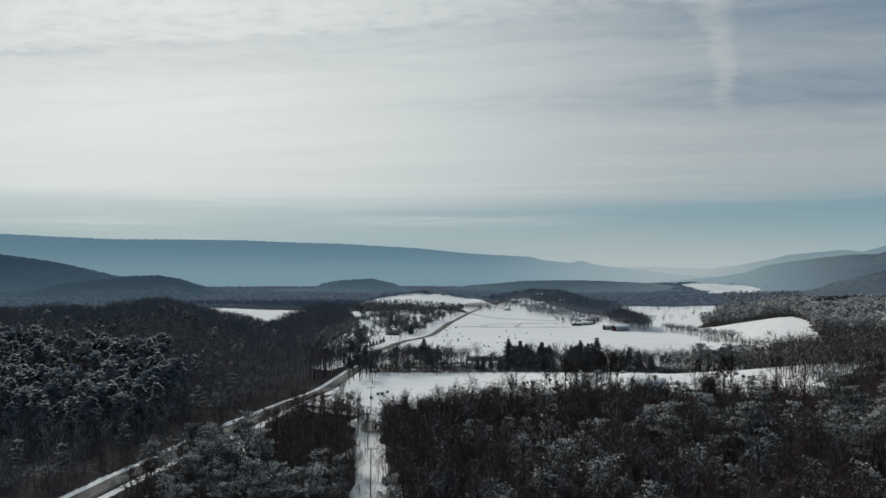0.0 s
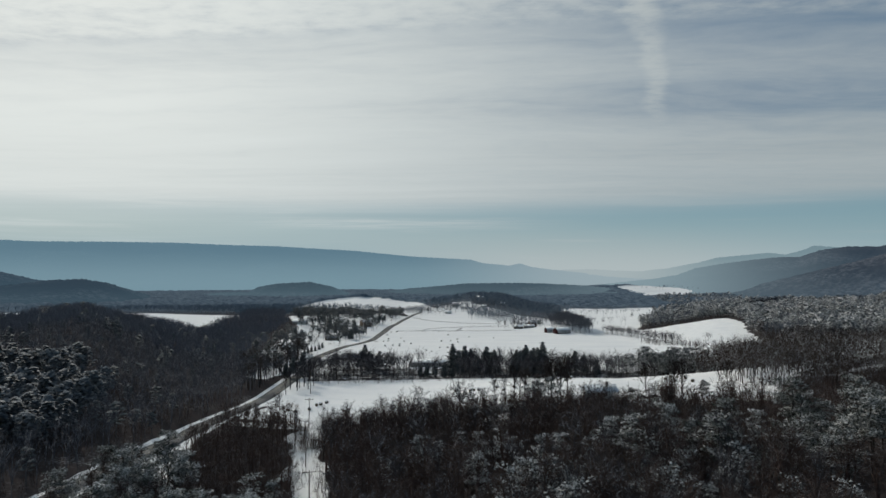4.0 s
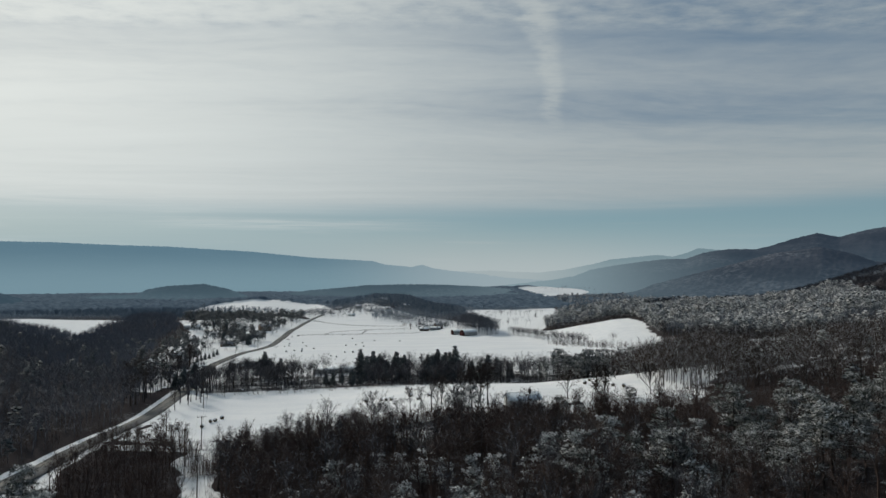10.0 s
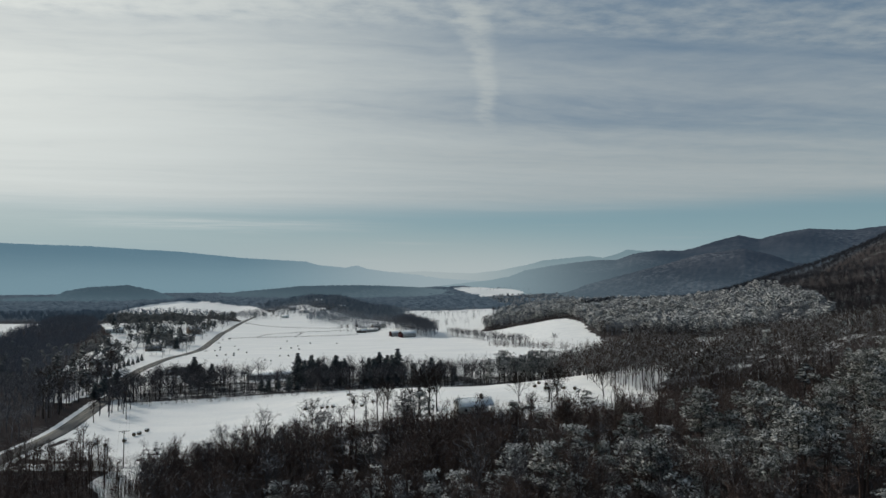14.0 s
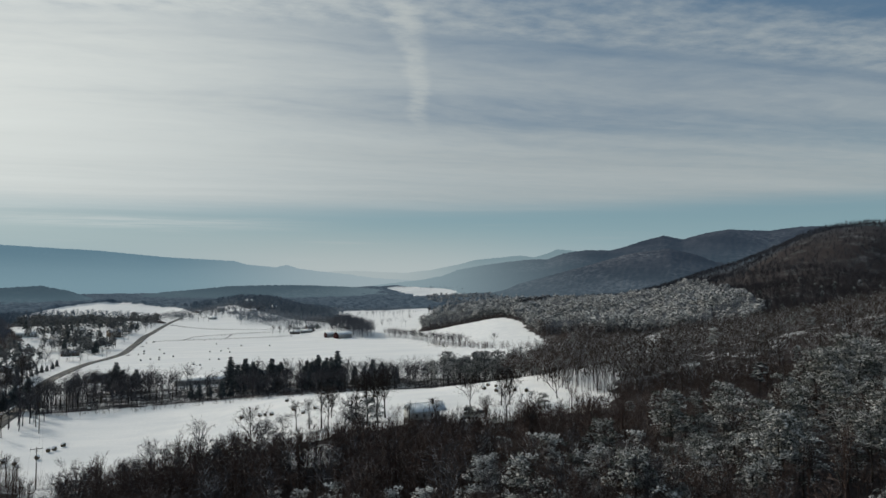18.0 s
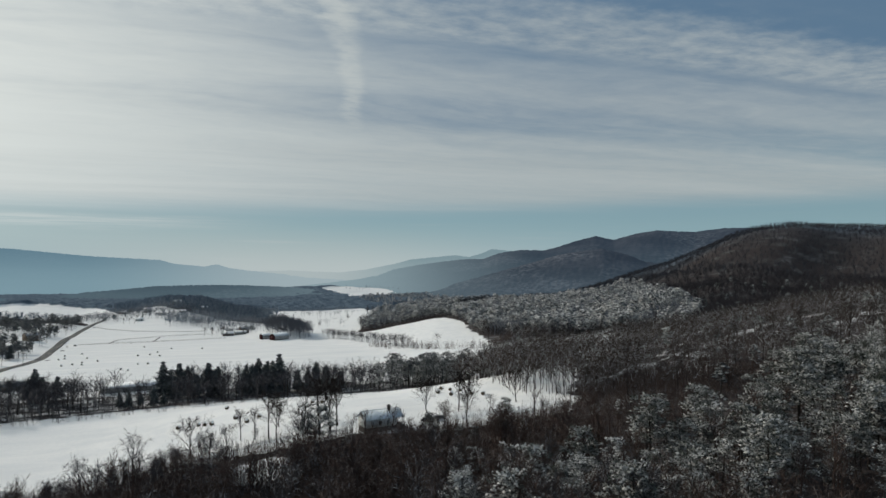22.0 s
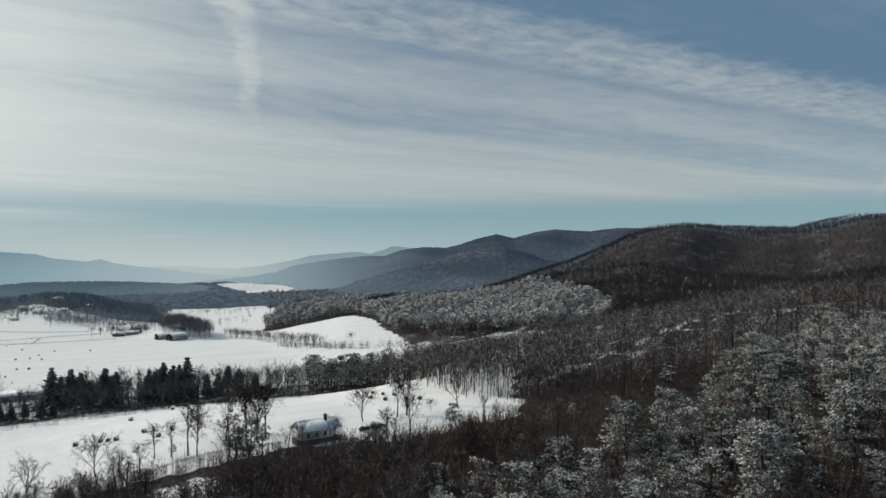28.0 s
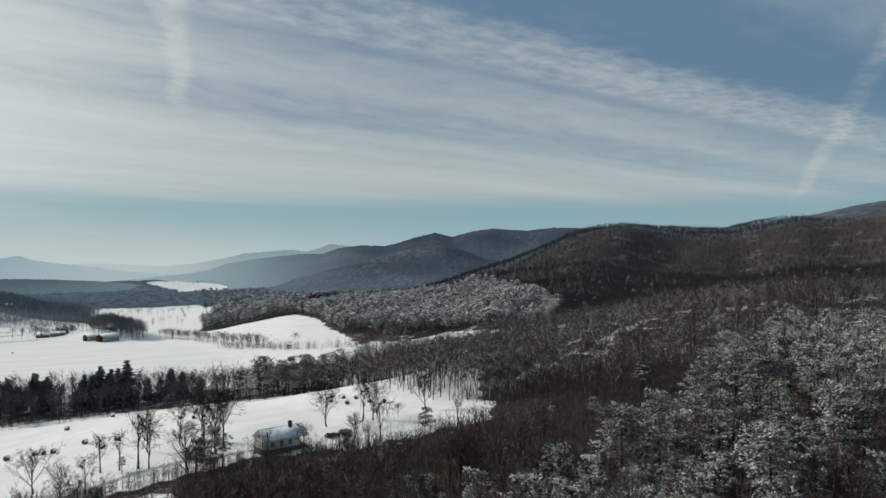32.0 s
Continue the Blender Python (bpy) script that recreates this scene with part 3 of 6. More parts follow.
def far_bare(rng, high, sprays=34, wide=0.16):
    """A leafless tree at a distance: trunk and a spray of limbs and twigs."""
    s = Shape()
    top = np.array([*rng.normal(0, 0.03 * high, 2), high * 0.75])
    s.limb((0, 0, -0.5), top, 0.012 * high, 0)
    for k in range(sprays):
        turn = k * 2.4 + rng.normal(0, 0.3)
        a = np.array([0, 0, high * rng.uniform(0.22, 0.7)])
        r = high * 0.27 * rng.uniform(0.3, 1.0)
        b = np.array([math.cos(turn) * r, math.sin(turn) * r, a[2] + (high - a[2]) * rng.uniform(0.45, 1.0) * (1 - 0.25 * r / high)])
        m = a + (b - a) * rng.uniform(0.0, 0.5)
        sliver(s, m, b, wide, rng)
    return s.arrays()


def middle_bare(rng, high, wide=0.075):
    """A leafless tree at some distance: trunk, limbs and twigs."""
    s = Shape()
    top = np.array([*rng.normal(0, 0.04 * high, 2), high * 0.8])
    s.limb((0, 0, -0.5), top, 0.0125 * high, 0)
    for k in range(8):
        turn = k * 2.4 + rng.normal(0, 0.3)
        out = np.array([math.cos(turn), math.sin(turn), 0])
        a = top * rng.uniform(0.35, 0.85)
        way = unit(out * rng.uniform(0.35, 0.8) + (0, 0, 0.8))
        b = a + way * (high - a[2]) * rng.uniform(0.7, 1.05)
        s.limb(a, b, 0.0065 * high, 0)
        for _ in range(9):
            p = a + (b - a) * rng.uniform(0.25, 0.95)
            sliver(s, p, p + unit(way * 0.7 + rng.normal(0, 0.6, 3) + (0, 0, 0.15)) * high * rng.uniform(0.08, 0.22), wide, rng)
    return s.arrays()


def far_pine(rng, high, puffs=18, cone=0.0):
    """An evergreen at a distance: many small puffs of needles on a trunk; cone: how far the crown tapers."""
    s = Shape()
    s.limb((0, 0, -0.5), (0, 0, high * 0.85), 0.014 * high, 0)
    six = np.array([(0, 2, 4), (2, 1, 4), (1, 3, 4), (3, 0, 4), (2, 0, 5), (1, 3, 5)])
    ends = np.array([(1, 0, 0), (-1, 0, 0), (0, 1, 0), (0, -1, 0), (0, 0, 1), (0, 0, -1.0)])
    small = 0.21 / math.sqrt(puffs) ** 0.62
    for k in range(puffs):
        turn, f = k * 2.4 + rng.normal(0, 0.4), 0.36 + 0.60 * (k + rng.random() * 0.8) / puffs
        round_top = math.sqrt(max(0.02, 1.0 - ((f - 0.56) / 0.44) ** 2))
        r = high * 0.20 * ((1 - cone) * round_top + cone * (1.05 - f) * 1.5) * rng.uniform(0.45, 1.1)
        c = np.array([math.cos(turn) * r, math.sin(turn) * r, high * f])
        s.put(c + (ends * rng.uniform(0.6, 1.3, (6, 1)) * np.array([1.15, 1.15, 0.6]) + rng.normal(0, 0.15, (6, 3))) * high * small * rng.uniform(0.8, 1.25), six)
    return s.arrays()


def sapling_clump(rng, high):
    """A clump of bare saplings with fine twigs."""
    s = Shape()
    for k in range(8):
        a = np.array([*rng.normal(0, 0.8, 2), -0.2])
        b = a + np.array([*rng.normal(0, 0.35, 2), high * rng.uniform(0.5, 1.1)])
        s.limb(a, b, 0.04, 0)
        for _ in range(9):
            p = a + (b - a) * rng.uniform(0.25, 0.95)
            sliver(s, p, p + unit(np.array([*rng.normal(0, 0.42, 2), 0.9])) * high * rng.uniform(0.10, 0.28), 0.045, rng)
    return s.arrays()


def strewn(rng, kinds, spots, low, high, sink=0.0):
    """Many copies of the given shapes at (x, y) spots on the ground, as one pair of arrays. Low, high: the range of sizes."""
    vs, ts, count = [], [], 0
    pick = rng.integers(0, len(kinds), len(spots))
    turn, size = rng.uniform(0, 6.283, len(spots)), rng.uniform(low, high, len(spots))
    z = ground_z(spots[:, 0], spots[:, 1]) - sink
    for k, (v, t) in enumerate(kinds):
        own = np.nonzero(pick == k)[0]
        if not len(own):
            continue
        c, s = np.cos(turn[own])[:, None], np.sin(turn[own])[:, None]
        x, y = v[None, :, 0] * c - v[None, :, 1] * s, v[None, :, 0] * s + v[None, :, 1] * c
        out = np.stack([x, y, np.broadcast_to(v[None, :, 2], x.shape)], -1) * size[own][:, None, None]
        out += np.stack([spots[own, 0], spots[own, 1], z[own]], -1)[:, None, :]
        vs.append(out.reshape(-1, 3))
        ts.append((t[None] + (np.arange(len(own)) * len(v))[:, None, None] + count).reshape(-1, 3))
        count += len(own) * len(v)
    return np.concatenate(vs), np.concatenate(ts)


def inside(spots, ring):
    """Which spots lie inside a closed outline."""
    x, y = spots[:, 0], spots[:, 1]
    ring = np.asarray(ring, float)
    got = np.zeros(len(spots), bool)
    for (ax, ay), (bx, by) in zip(ring, np.roll(ring, -1, 0)):
        cross = (ay > y) != (by > y)
        got ^= cross & (x < (bx - ax) * (y - ay) / (by - ay + 1e-12) + ax)
    return got


def scattered(rng, ring, gap):
    """Uneven spots about gap metres apart inside an outline."""
    ring = np.asarray(ring, float)
    (x0, y0), (x1, y1) = ring.min(0), ring.max(0)
    gx, gy = np.meshgrid(np.arange(x0, x1, gap), np.arange(y0, y1, gap))
    spots = np.stack([gx.ravel(), gy.ravel()], 1) + rng.uniform(-0.48, 0.48, (gx.size, 2)) * gap
    return spots[inside(spots, ring)]


def off_line(spots, line, room):
    """Which spots keep that far from a line of points."""
    far = np.full(len(spots), np.inf)
    line = np.asarray(line, float)
    for a, b in zip(line[:-1], line[1:]):
        d = b - a
        f = np.clip(((spots - a) @ d) / (d @ d), 0, 1)
        far = np.minimum(far, np.hypot(*(spots - a - f[:, None] * d).T))
    return far > room


# ---- plan of fields, woods and road ----
HOME_FIELD = [(-112, 305), (-108, 350), (-87, 366), (-67, 393), (-36, 401), (0, 398), (30, 405), (60, 408), (90, 410), (100, 372), (104, 330), (106, 305),
              (108, 288), (99, 277), (83, 278), (67, 281), (45, 286), (25, 290), (-2, 292), (-20, 293), (-40, 296), (-55, 292), (-62, 272), (-76, 282), (-92, 300)]
BIG_FIELD = [(-131, 505), (-131, 560), (-134, 640), (-120, 700), (-126, 830), (-136, 960), (-134, 1150), (-60, 1230), (-20, 1130), (30, 1010),
             (70, 930), (95, 880), (100, 800), (140, 730), (150, 765), (165, 610), (206, 566), (238, 545), (262, 530), (232, 490), (170, 476), (150, 470), (138, 425), (80, 420), (60, 404), (30, 400), (0, 396), (-36, 399), (-67, 391), (-87, 364), (-112, 345), (-122, 420)]
SLOPE_FIELD = [(96, 812), (120, 850), (144, 866), (215, 852), (268, 842), (258, 760), (236, 690), (224, 630), (204, 570), (160, 600), (120, 700)]
BACK_FIELD = [(88, 850), (110, 815), (150, 800), (190, 930), (320, 1250), (330, 1480), (130, 1470), (110, 1100)]
FAR_FIELD = [(470, 2200), (455, 2700), (600, 2840), (720, 2750), (760, 2330), (600, 2260)]
GAP_FIELD = [(330, 1330), (420, 1560), (540, 1600), (560, 1480), (400, 1290)]
WEST_FIELD = [(-345, 800), (-430, 1170), (-600, 1230), (-900, 1200), (-900, 1050), (-520, 1040)]
RISE_FIELD = [(-420, 1400), (-380, 1600), (-300, 1680), (-170, 1560), (-120, 1350), (-190, 1270)]
VILLAGE = [(-192, 560), (-180, 500), (-152, 425), (-136, 410), (-138, 460), (-147, 500), (-140, 640), (-126, 700), (-142, 960), (-142, 1150), (-185, 1240), (-300, 1150), (-285, 950), (-242, 850), (-218, 700)]
HAMLET = [(-135, 1160), (-180, 1290), (-60, 1400), (30, 1230), (120, 1080), (60, 940), (20, 1010), (-30, 1150)]
GLADE = [(184, 558), (211, 545), (267, 552), (300, 522), (262, 498), (226, 455), (190, 380), (172, 360), (178, 400), (205, 470), (172, 525)]
OPEN_WOOD = [(98, 300), (112, 300), (135, 330), (165, 400), (210, 470), (250, 545), (215, 560), (150, 480), (110, 430), (98, 372)]
VERGE = [(-113, 264), (-105, 242), (-96, 213), (-102, 206), (-112, 226), (-117, 250)]
NOOK = [(-8, 283), (6, 282), (8, 272), (3, 262), (-6, 262), (-10, 270)]
OPEN = [NOOK, VERGE, OPEN_WOOD, HOME_FIELD, BIG_FIELD, SLOPE_FIELD, BACK_FIELD, FAR_FIELD, GAP_FIELD, WEST_FIELD, RISE_FIELD, VILLAGE, HAMLET, GLADE]
CREEK = [(-112, 408), (-70, 418), (-30, 427), (30, 431), (70, 435), (128, 428), (138, 470), (60, 480), (-20, 486), (-112, 482)]
ROAD = [(-128, -60), (-124, 60), (-123, 173), (-119, 235), (-121, 300), (-116, 352), (-124, 440), (-137, 530), (-138, 620), (-128, 705), (-134, 830),
        (-141, 960), (-141, 1150), (-133, 1265)]
WIRES = [(-20, 40), (-47, 178), (-62, 230), (-77, 288), (-98, 367), (-118, 445)]
LANE = [(-112, 296), (-62, 287), (-22, 296), (4, 303), (22, 301), (30, 297)]


def smooth_line(points, step):
    """A soft curve through the points, with a point about every step metres."""
    p = np.asarray(points, float)
    p = np.vstack([2 * p[0] - p[1], p, 2 * p[-1] - p[-2]])
    out = []
    for k in range(1, len(p) - 2):
        n = max(2, int(np.linalg.norm(p[k + 1] - p[k]) / step))
        for f in np.arange(n) / n:
            out.append(0.5 * (2 * p[k] + (p[k + 1] - p[k - 1]) * f + (2 * p[k - 1] - 5 * p[k] + 4 * p[k + 1] - p[k + 2]) * f * f
                              + (3 * p[k] - p[k - 1] - 3 * p[k + 1] + p[k + 2]) * f ** 3))
    return np.array(out + [p[-2]])


ROAD_LINE = smooth_line(ROAD, 8.0)
LANE_LINE = smooth_line(LANE, 3.0)


def wooded(x, y):
    """1 in the woods, 0 on open land."""
    spots = np.stack([np.ravel(x), np.ravel(y)], 1)
    out = np.ones(len(spots))
    # ragged outlines
    bent = spots + np.stack([2.2 * rough(spots[:, 0], spots[:, 1], 17, 0.6) + 1.6 * rough(spots[:, 0], spots[:, 1], 7.3, 1.9),
                             2.2 * rough(spots[:, 0], spots[:, 1], 15, 2.4) + 1.6 * rough(spots[:, 0], spots[:, 1], 6.7, 0.2)], 1)
    for ring in OPEN:
        out[inside(bent, ring)] = 0.0
    ragged = 5.5 + 4.0 * rough(spots[:, 0], spots[:, 1], 33, 2.2)
    for line, room in ((ROAD_LINE, 6.4), (WIRES, ragged), (LANE_LINE, 4.0)):
        out[~off_line(spots, line, room)] = 0.0
    return out


def make_ground():
    turns = np.radians(np.concatenate([np.arange(-180, -50, 5), np.arange(-50, 76, 0.3), np.arange(76, 180, 5)]))
    reach = [0.0, 6.0]
    while reach[-1] < 6200:
        reach.append(reach[-1] + max(3.0, 0.009 * reach[-1]))
    reach = np.array(reach)
    a, r = np.meshgrid(turns, reach)
    x, y = MID_X + r * np.sin(a), MID_Y + r * np.cos(a)
    z = ground_z(x, y)
    cover = np.zeros(x.shape)
    for da, dr in ((-0.25, -0.3), (0.25, -0.1), (-0.15, 0.3), (0.2, 0.25)):
        ra, rr = a + da * radians(0.3), r + dr * np.maximum(3.0, 0.009 * r)
        cover += 0.25 * wooded(MID_X + rr * np.sin(ra), MID_Y + rr * np.cos(ra)).reshape(x.shape)
    # snow lies in patches under the open wood to the east
    light_wood = smooth((x - 105) / 30) * smooth((y - 285) / 30) * smooth((680 - r) / 120)
    cover = cover * (1 - light_wood * np.where(rough(x, y, 26, 0.8) + 0.6 * rough(x, y, 9, 2.0) > 0.22, 0.55, 0.12))
    # brush thins the snow along the creek; the darker floor also paints its shade
    creek = inside(np.stack([x.ravel(), y.ravel()], 1), CREEK).reshape(x.shape)
    cover = np.where(creek, np.maximum(cover, np.where(rough(x, y, 19, 1.4) + 0.7 * rough(x, y, 7, 0.2) > 0.0, 0.56, 0.42)), cover)
    # canopy relief on far woods
    rng = np.random.default_rng(5)
    z = z + cover * smooth((r - 1350) / 300) * (6 + rng.uniform(0, 1, x.shape) * np.where(r > 2000, 3.5, 7.0))
    rows, cols = x.shape
    k = np.arange(rows * cols).reshape(rows, cols)
    nxt = np.roll(k, -1, 1)
    quads = np.stack([k[:-1], k[1:], nxt[1:], nxt[:-1]], -1).reshape(-1, 4)
    tris = np.concatenate([quads[:, [0, 2, 1]], quads[:, [0, 3, 2]]])
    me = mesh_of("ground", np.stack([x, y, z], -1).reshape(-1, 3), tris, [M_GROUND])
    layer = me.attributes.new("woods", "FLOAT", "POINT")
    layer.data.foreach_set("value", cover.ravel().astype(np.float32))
    # share of the haze-tinted canopy colour, growing with distance
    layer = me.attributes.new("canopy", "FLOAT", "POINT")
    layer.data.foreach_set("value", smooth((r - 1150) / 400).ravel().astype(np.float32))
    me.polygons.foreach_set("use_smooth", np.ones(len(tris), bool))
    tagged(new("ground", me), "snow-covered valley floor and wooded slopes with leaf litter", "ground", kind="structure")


def ribbon(name, line, width, lift, mat, label):
    """A paved strip laid over the ground along a line, with a shallow crown and sides."""
    d = np.gradient(line, axis=0)
    d /= np.linalg.norm(d, axis=1)[:, None]
    side = np.stack([d[:, 1], -d[:, 0]], 1)
    rows = []
    for f, h in ((-1.12, -0.5), (-1, 0.0), (-0.5, 0.06), (0, 0.1), (0.5, 0.06), (1, 0.0), (1.12, -0.5)):
        p = line + side * (f * width / 2)
        rows.append(np.column_stack([p, np.maximum(ground_z(line[:, 0], line[:, 1]), ground_z(p[:, 0], p[:, 1])) + lift + h]))
    v = np.stack(rows, 1)
    k = np.arange(v.shape[0] * 7).reshape(-1, 7)
    quads = np.stack([k[:-1, :-1], k[:-1, 1:], k[1:, 1:], k[1:, :-1]], -1).reshape(-1, 4)
    me = mesh_of(name, v.reshape(-1, 3), np.concatenate([quads[:, :3], quads[:, [0, 2, 3]]]), [mat])
    return tagged(new(name, me), label, "road", kind="structure")


def make_far_ridge(name, far, near_width, far_width, turns, heights, mat, label, seed):
    """A far ridge as a solid relief strip that closes the valley."""
    rng = np.random.default_rng(seed)
    a = np.radians(np.arange(turns[0], turns[-1], 0.13))
    r = np.concatenate([np.linspace(far - 1.9 * near_width, far, 34), np.linspace(far, min(far + far_width, 4830), 6)[1:]])
    aa, rr = np.meshgrid(a, r)
    crest = np.interp(np.degrees(aa), turns, heights)
    width = np.where(rr < far, near_width, far_width)
    x, y = MID_X + rr * np.sin(aa), MID_Y + rr * np.cos(aa)
    fall = np.exp(-(((rr - far) / width) ** 2))
    spurs = 1 + 0.16 * rough(x, y, 520, seed) * (1 - fall ** 3)
    z = -14 + (crest + 14) * fall * spurs + rng.uniform(-1, 1, x.shape) * 1.8
    rows, cols = x.shape
    k = np.arange(rows * cols).reshape(rows, cols)
    quads = np.stack([k[:-1, :-1], k[:-1, 1:], k[1:, 1:], k[1:, :-1]], -1).reshape(-1, 4)
    me = mesh_of(name, np.stack([x, y, z], -1).reshape(-1, 3), np.concatenate([quads[:, :3], quads[:, [0, 2, 3]]]), [mat])
    me.polygons.foreach_set("use_smooth", np.ones(len(me.polygons), bool))
    tagged(new(name, me), label, "hill", kind="structure")


make_ground()
ribbon("road", ROAD_LINE, 6.6, 0.25, M_ROAD, "narrow asphalt country road with slushy edges")
ribbon("lane", LANE_LINE, 2.6, 0.05, M_LANE, "farm lane of packed snow")
# each ridge glows with its own painted haze tone
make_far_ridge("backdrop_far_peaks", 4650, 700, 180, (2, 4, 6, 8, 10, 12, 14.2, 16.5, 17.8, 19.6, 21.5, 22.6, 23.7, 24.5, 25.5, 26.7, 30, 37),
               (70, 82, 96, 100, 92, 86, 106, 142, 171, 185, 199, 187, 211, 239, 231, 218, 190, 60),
               hill_look((0.03, 0.035, 0.04), (0.07, 0.075, 0.08), (0.235, 0.335, 0.375), 0.90, (0.33, 0.43, 0.46), 0.95, (60, 230), (19, 10, (0.47, 0.54, 0.55), 0.97)), "pale mountain peaks with painted haze", 4)
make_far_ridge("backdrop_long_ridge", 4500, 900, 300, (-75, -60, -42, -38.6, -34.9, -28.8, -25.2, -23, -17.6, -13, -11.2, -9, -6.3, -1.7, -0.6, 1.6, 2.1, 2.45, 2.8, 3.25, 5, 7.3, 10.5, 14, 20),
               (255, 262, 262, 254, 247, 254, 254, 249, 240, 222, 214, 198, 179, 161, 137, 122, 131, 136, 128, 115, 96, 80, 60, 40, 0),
               hill_look((0.03, 0.035, 0.04), (0.07, 0.075, 0.08), (0.150, 0.262, 0.335), 0.90, (0.235, 0.365, 0.43), 0.95, (10, 230), (-8, 10, (0.40, 0.49, 0.525), 0.96)), "long level wooded ridge with painted blue haze", 3)
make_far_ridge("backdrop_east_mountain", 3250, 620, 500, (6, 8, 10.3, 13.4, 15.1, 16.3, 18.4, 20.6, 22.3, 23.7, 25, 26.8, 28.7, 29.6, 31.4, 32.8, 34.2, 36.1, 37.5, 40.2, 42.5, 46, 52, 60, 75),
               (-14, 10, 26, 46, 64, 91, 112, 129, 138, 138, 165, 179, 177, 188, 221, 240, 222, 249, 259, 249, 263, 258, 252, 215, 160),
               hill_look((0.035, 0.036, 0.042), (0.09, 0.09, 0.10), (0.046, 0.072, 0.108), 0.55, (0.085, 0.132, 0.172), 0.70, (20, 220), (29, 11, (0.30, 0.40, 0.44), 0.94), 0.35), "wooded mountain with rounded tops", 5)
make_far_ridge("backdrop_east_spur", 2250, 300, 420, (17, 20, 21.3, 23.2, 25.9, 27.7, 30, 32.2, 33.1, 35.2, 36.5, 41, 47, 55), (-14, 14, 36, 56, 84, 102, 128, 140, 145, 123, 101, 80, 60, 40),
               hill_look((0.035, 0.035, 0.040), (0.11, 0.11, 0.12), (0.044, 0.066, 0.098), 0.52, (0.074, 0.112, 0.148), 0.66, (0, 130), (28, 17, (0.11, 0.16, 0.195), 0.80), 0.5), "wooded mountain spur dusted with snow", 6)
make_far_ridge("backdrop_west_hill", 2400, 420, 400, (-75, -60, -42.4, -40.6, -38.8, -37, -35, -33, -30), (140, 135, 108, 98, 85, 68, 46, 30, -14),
               hill_look((0.03, 0.035, 0.045), (0.06, 0.065, 0.075), (0.040, 0.075, 0.112), 0.72, (0.075, 0.128, 0.168), 0.80, (-10, 100)), "wooded hill with dark blue painted haze", 7)
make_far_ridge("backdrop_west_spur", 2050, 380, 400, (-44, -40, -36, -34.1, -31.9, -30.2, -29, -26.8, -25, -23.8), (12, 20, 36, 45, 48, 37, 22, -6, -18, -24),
               hill_look((0.03, 0.035, 0.045), (0.06, 0.065, 0.075), (0.042, 0.075, 0.108), 0.70, (0.066, 0.112, 0.148), 0.78, (-10, 50)), "wooded spur with dark blue painted haze", 10)
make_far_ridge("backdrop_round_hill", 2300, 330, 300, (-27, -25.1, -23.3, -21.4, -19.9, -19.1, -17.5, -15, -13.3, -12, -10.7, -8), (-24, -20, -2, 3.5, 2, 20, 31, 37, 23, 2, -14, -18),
               hill_look((0.03, 0.035, 0.045), (0.06, 0.065, 0.075), (0.075, 0.125, 0.16), 0.74, (0.115, 0.18, 0.22), 0.82, (-14, 36)), "low round wooded hill with painted haze", 8)
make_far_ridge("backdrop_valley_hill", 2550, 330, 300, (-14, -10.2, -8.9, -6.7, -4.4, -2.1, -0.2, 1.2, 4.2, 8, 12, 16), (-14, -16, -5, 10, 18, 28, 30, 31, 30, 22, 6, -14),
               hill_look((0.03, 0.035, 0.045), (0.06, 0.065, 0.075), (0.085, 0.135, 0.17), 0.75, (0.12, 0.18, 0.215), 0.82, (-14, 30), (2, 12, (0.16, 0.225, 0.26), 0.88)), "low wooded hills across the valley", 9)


# ---- woods ----
rng = np.random.default_rng(11)
BARE = [bare_tree(rng, 11.0, 5, 5, 0.42), bare_tree(rng, 13.0, 5, 5, 0.36, 0.42), bare_tree(rng, 9.0, 8, 5, 0.55, 0.14), bare_tree(rng, 14.0, 5, 5, 0.3, 0.45)]
PINE = [pine_tree(rng, 13.0), pine_tree(rng, 11.0, 5, 4), pine_tree(rng, 15.0, 6, 4, 20, 5, 0.48), pine_tree(rng, 12.5, 6, 3)]
SPRUCE = [spruce_tree(rng, 14.0, 230), spruce_tree(rng, 11.0, 200), spruce_tree(rng, 13.0, 200, 0.26)]
LIGHT_BARE = [bare_tree(rng, 11.0, 4, 4, 0.30, 0.40, 1, 0.055), bare_tree(rng, 13.0, 4, 4, 0.24, 0.45, 1, 0.055), bare_tree(rng, 12.0, 5, 3, 0.36, 0.32, 1, 0.06)]
MIDDLE_BARE = [middle_bare(rng, 11.0) for _ in range(5)]
FAR_BARE = [far_bare(rng, 11.0) for _ in range(5)]
HILL_PINE = [far_pine(rng, 13.0, 60, 0.2 + 0.15 * k) for k in range(5)]
FAR_PINE = [far_pine(rng, 12.0, 18, 0.25 * (k % 3)) for k in range(5)]
SAPLING = [sapling_clump(rng, 5.0) for _ in range(5)]


def join(a, b):
    return np.vstack([a[0], b[0]]), np.vstack([a[1], b[1] + len(a[0])])


def kept(spots):
    """Leaves out spots on open land and ground that lies behind or below the flight."""
    x, y = spots[:, 0], spots[:, 1]
    spots = spots[(y > 88 + 0.45 * x) & (y > -18 - 1.08 * x) & (y > 62)]
    return spots[wooded(spots[:, 0], spots[:, 1]) > 0.5]


def spread(spots, centre, count):
    """The spots nearest to a centre, and the others."""
    order = np.argsort(np.hypot(spots[:, 0] - centre[0], spots[:, 1] - centre[1]))
    return spots[order[:count]], spots[order[count:]]


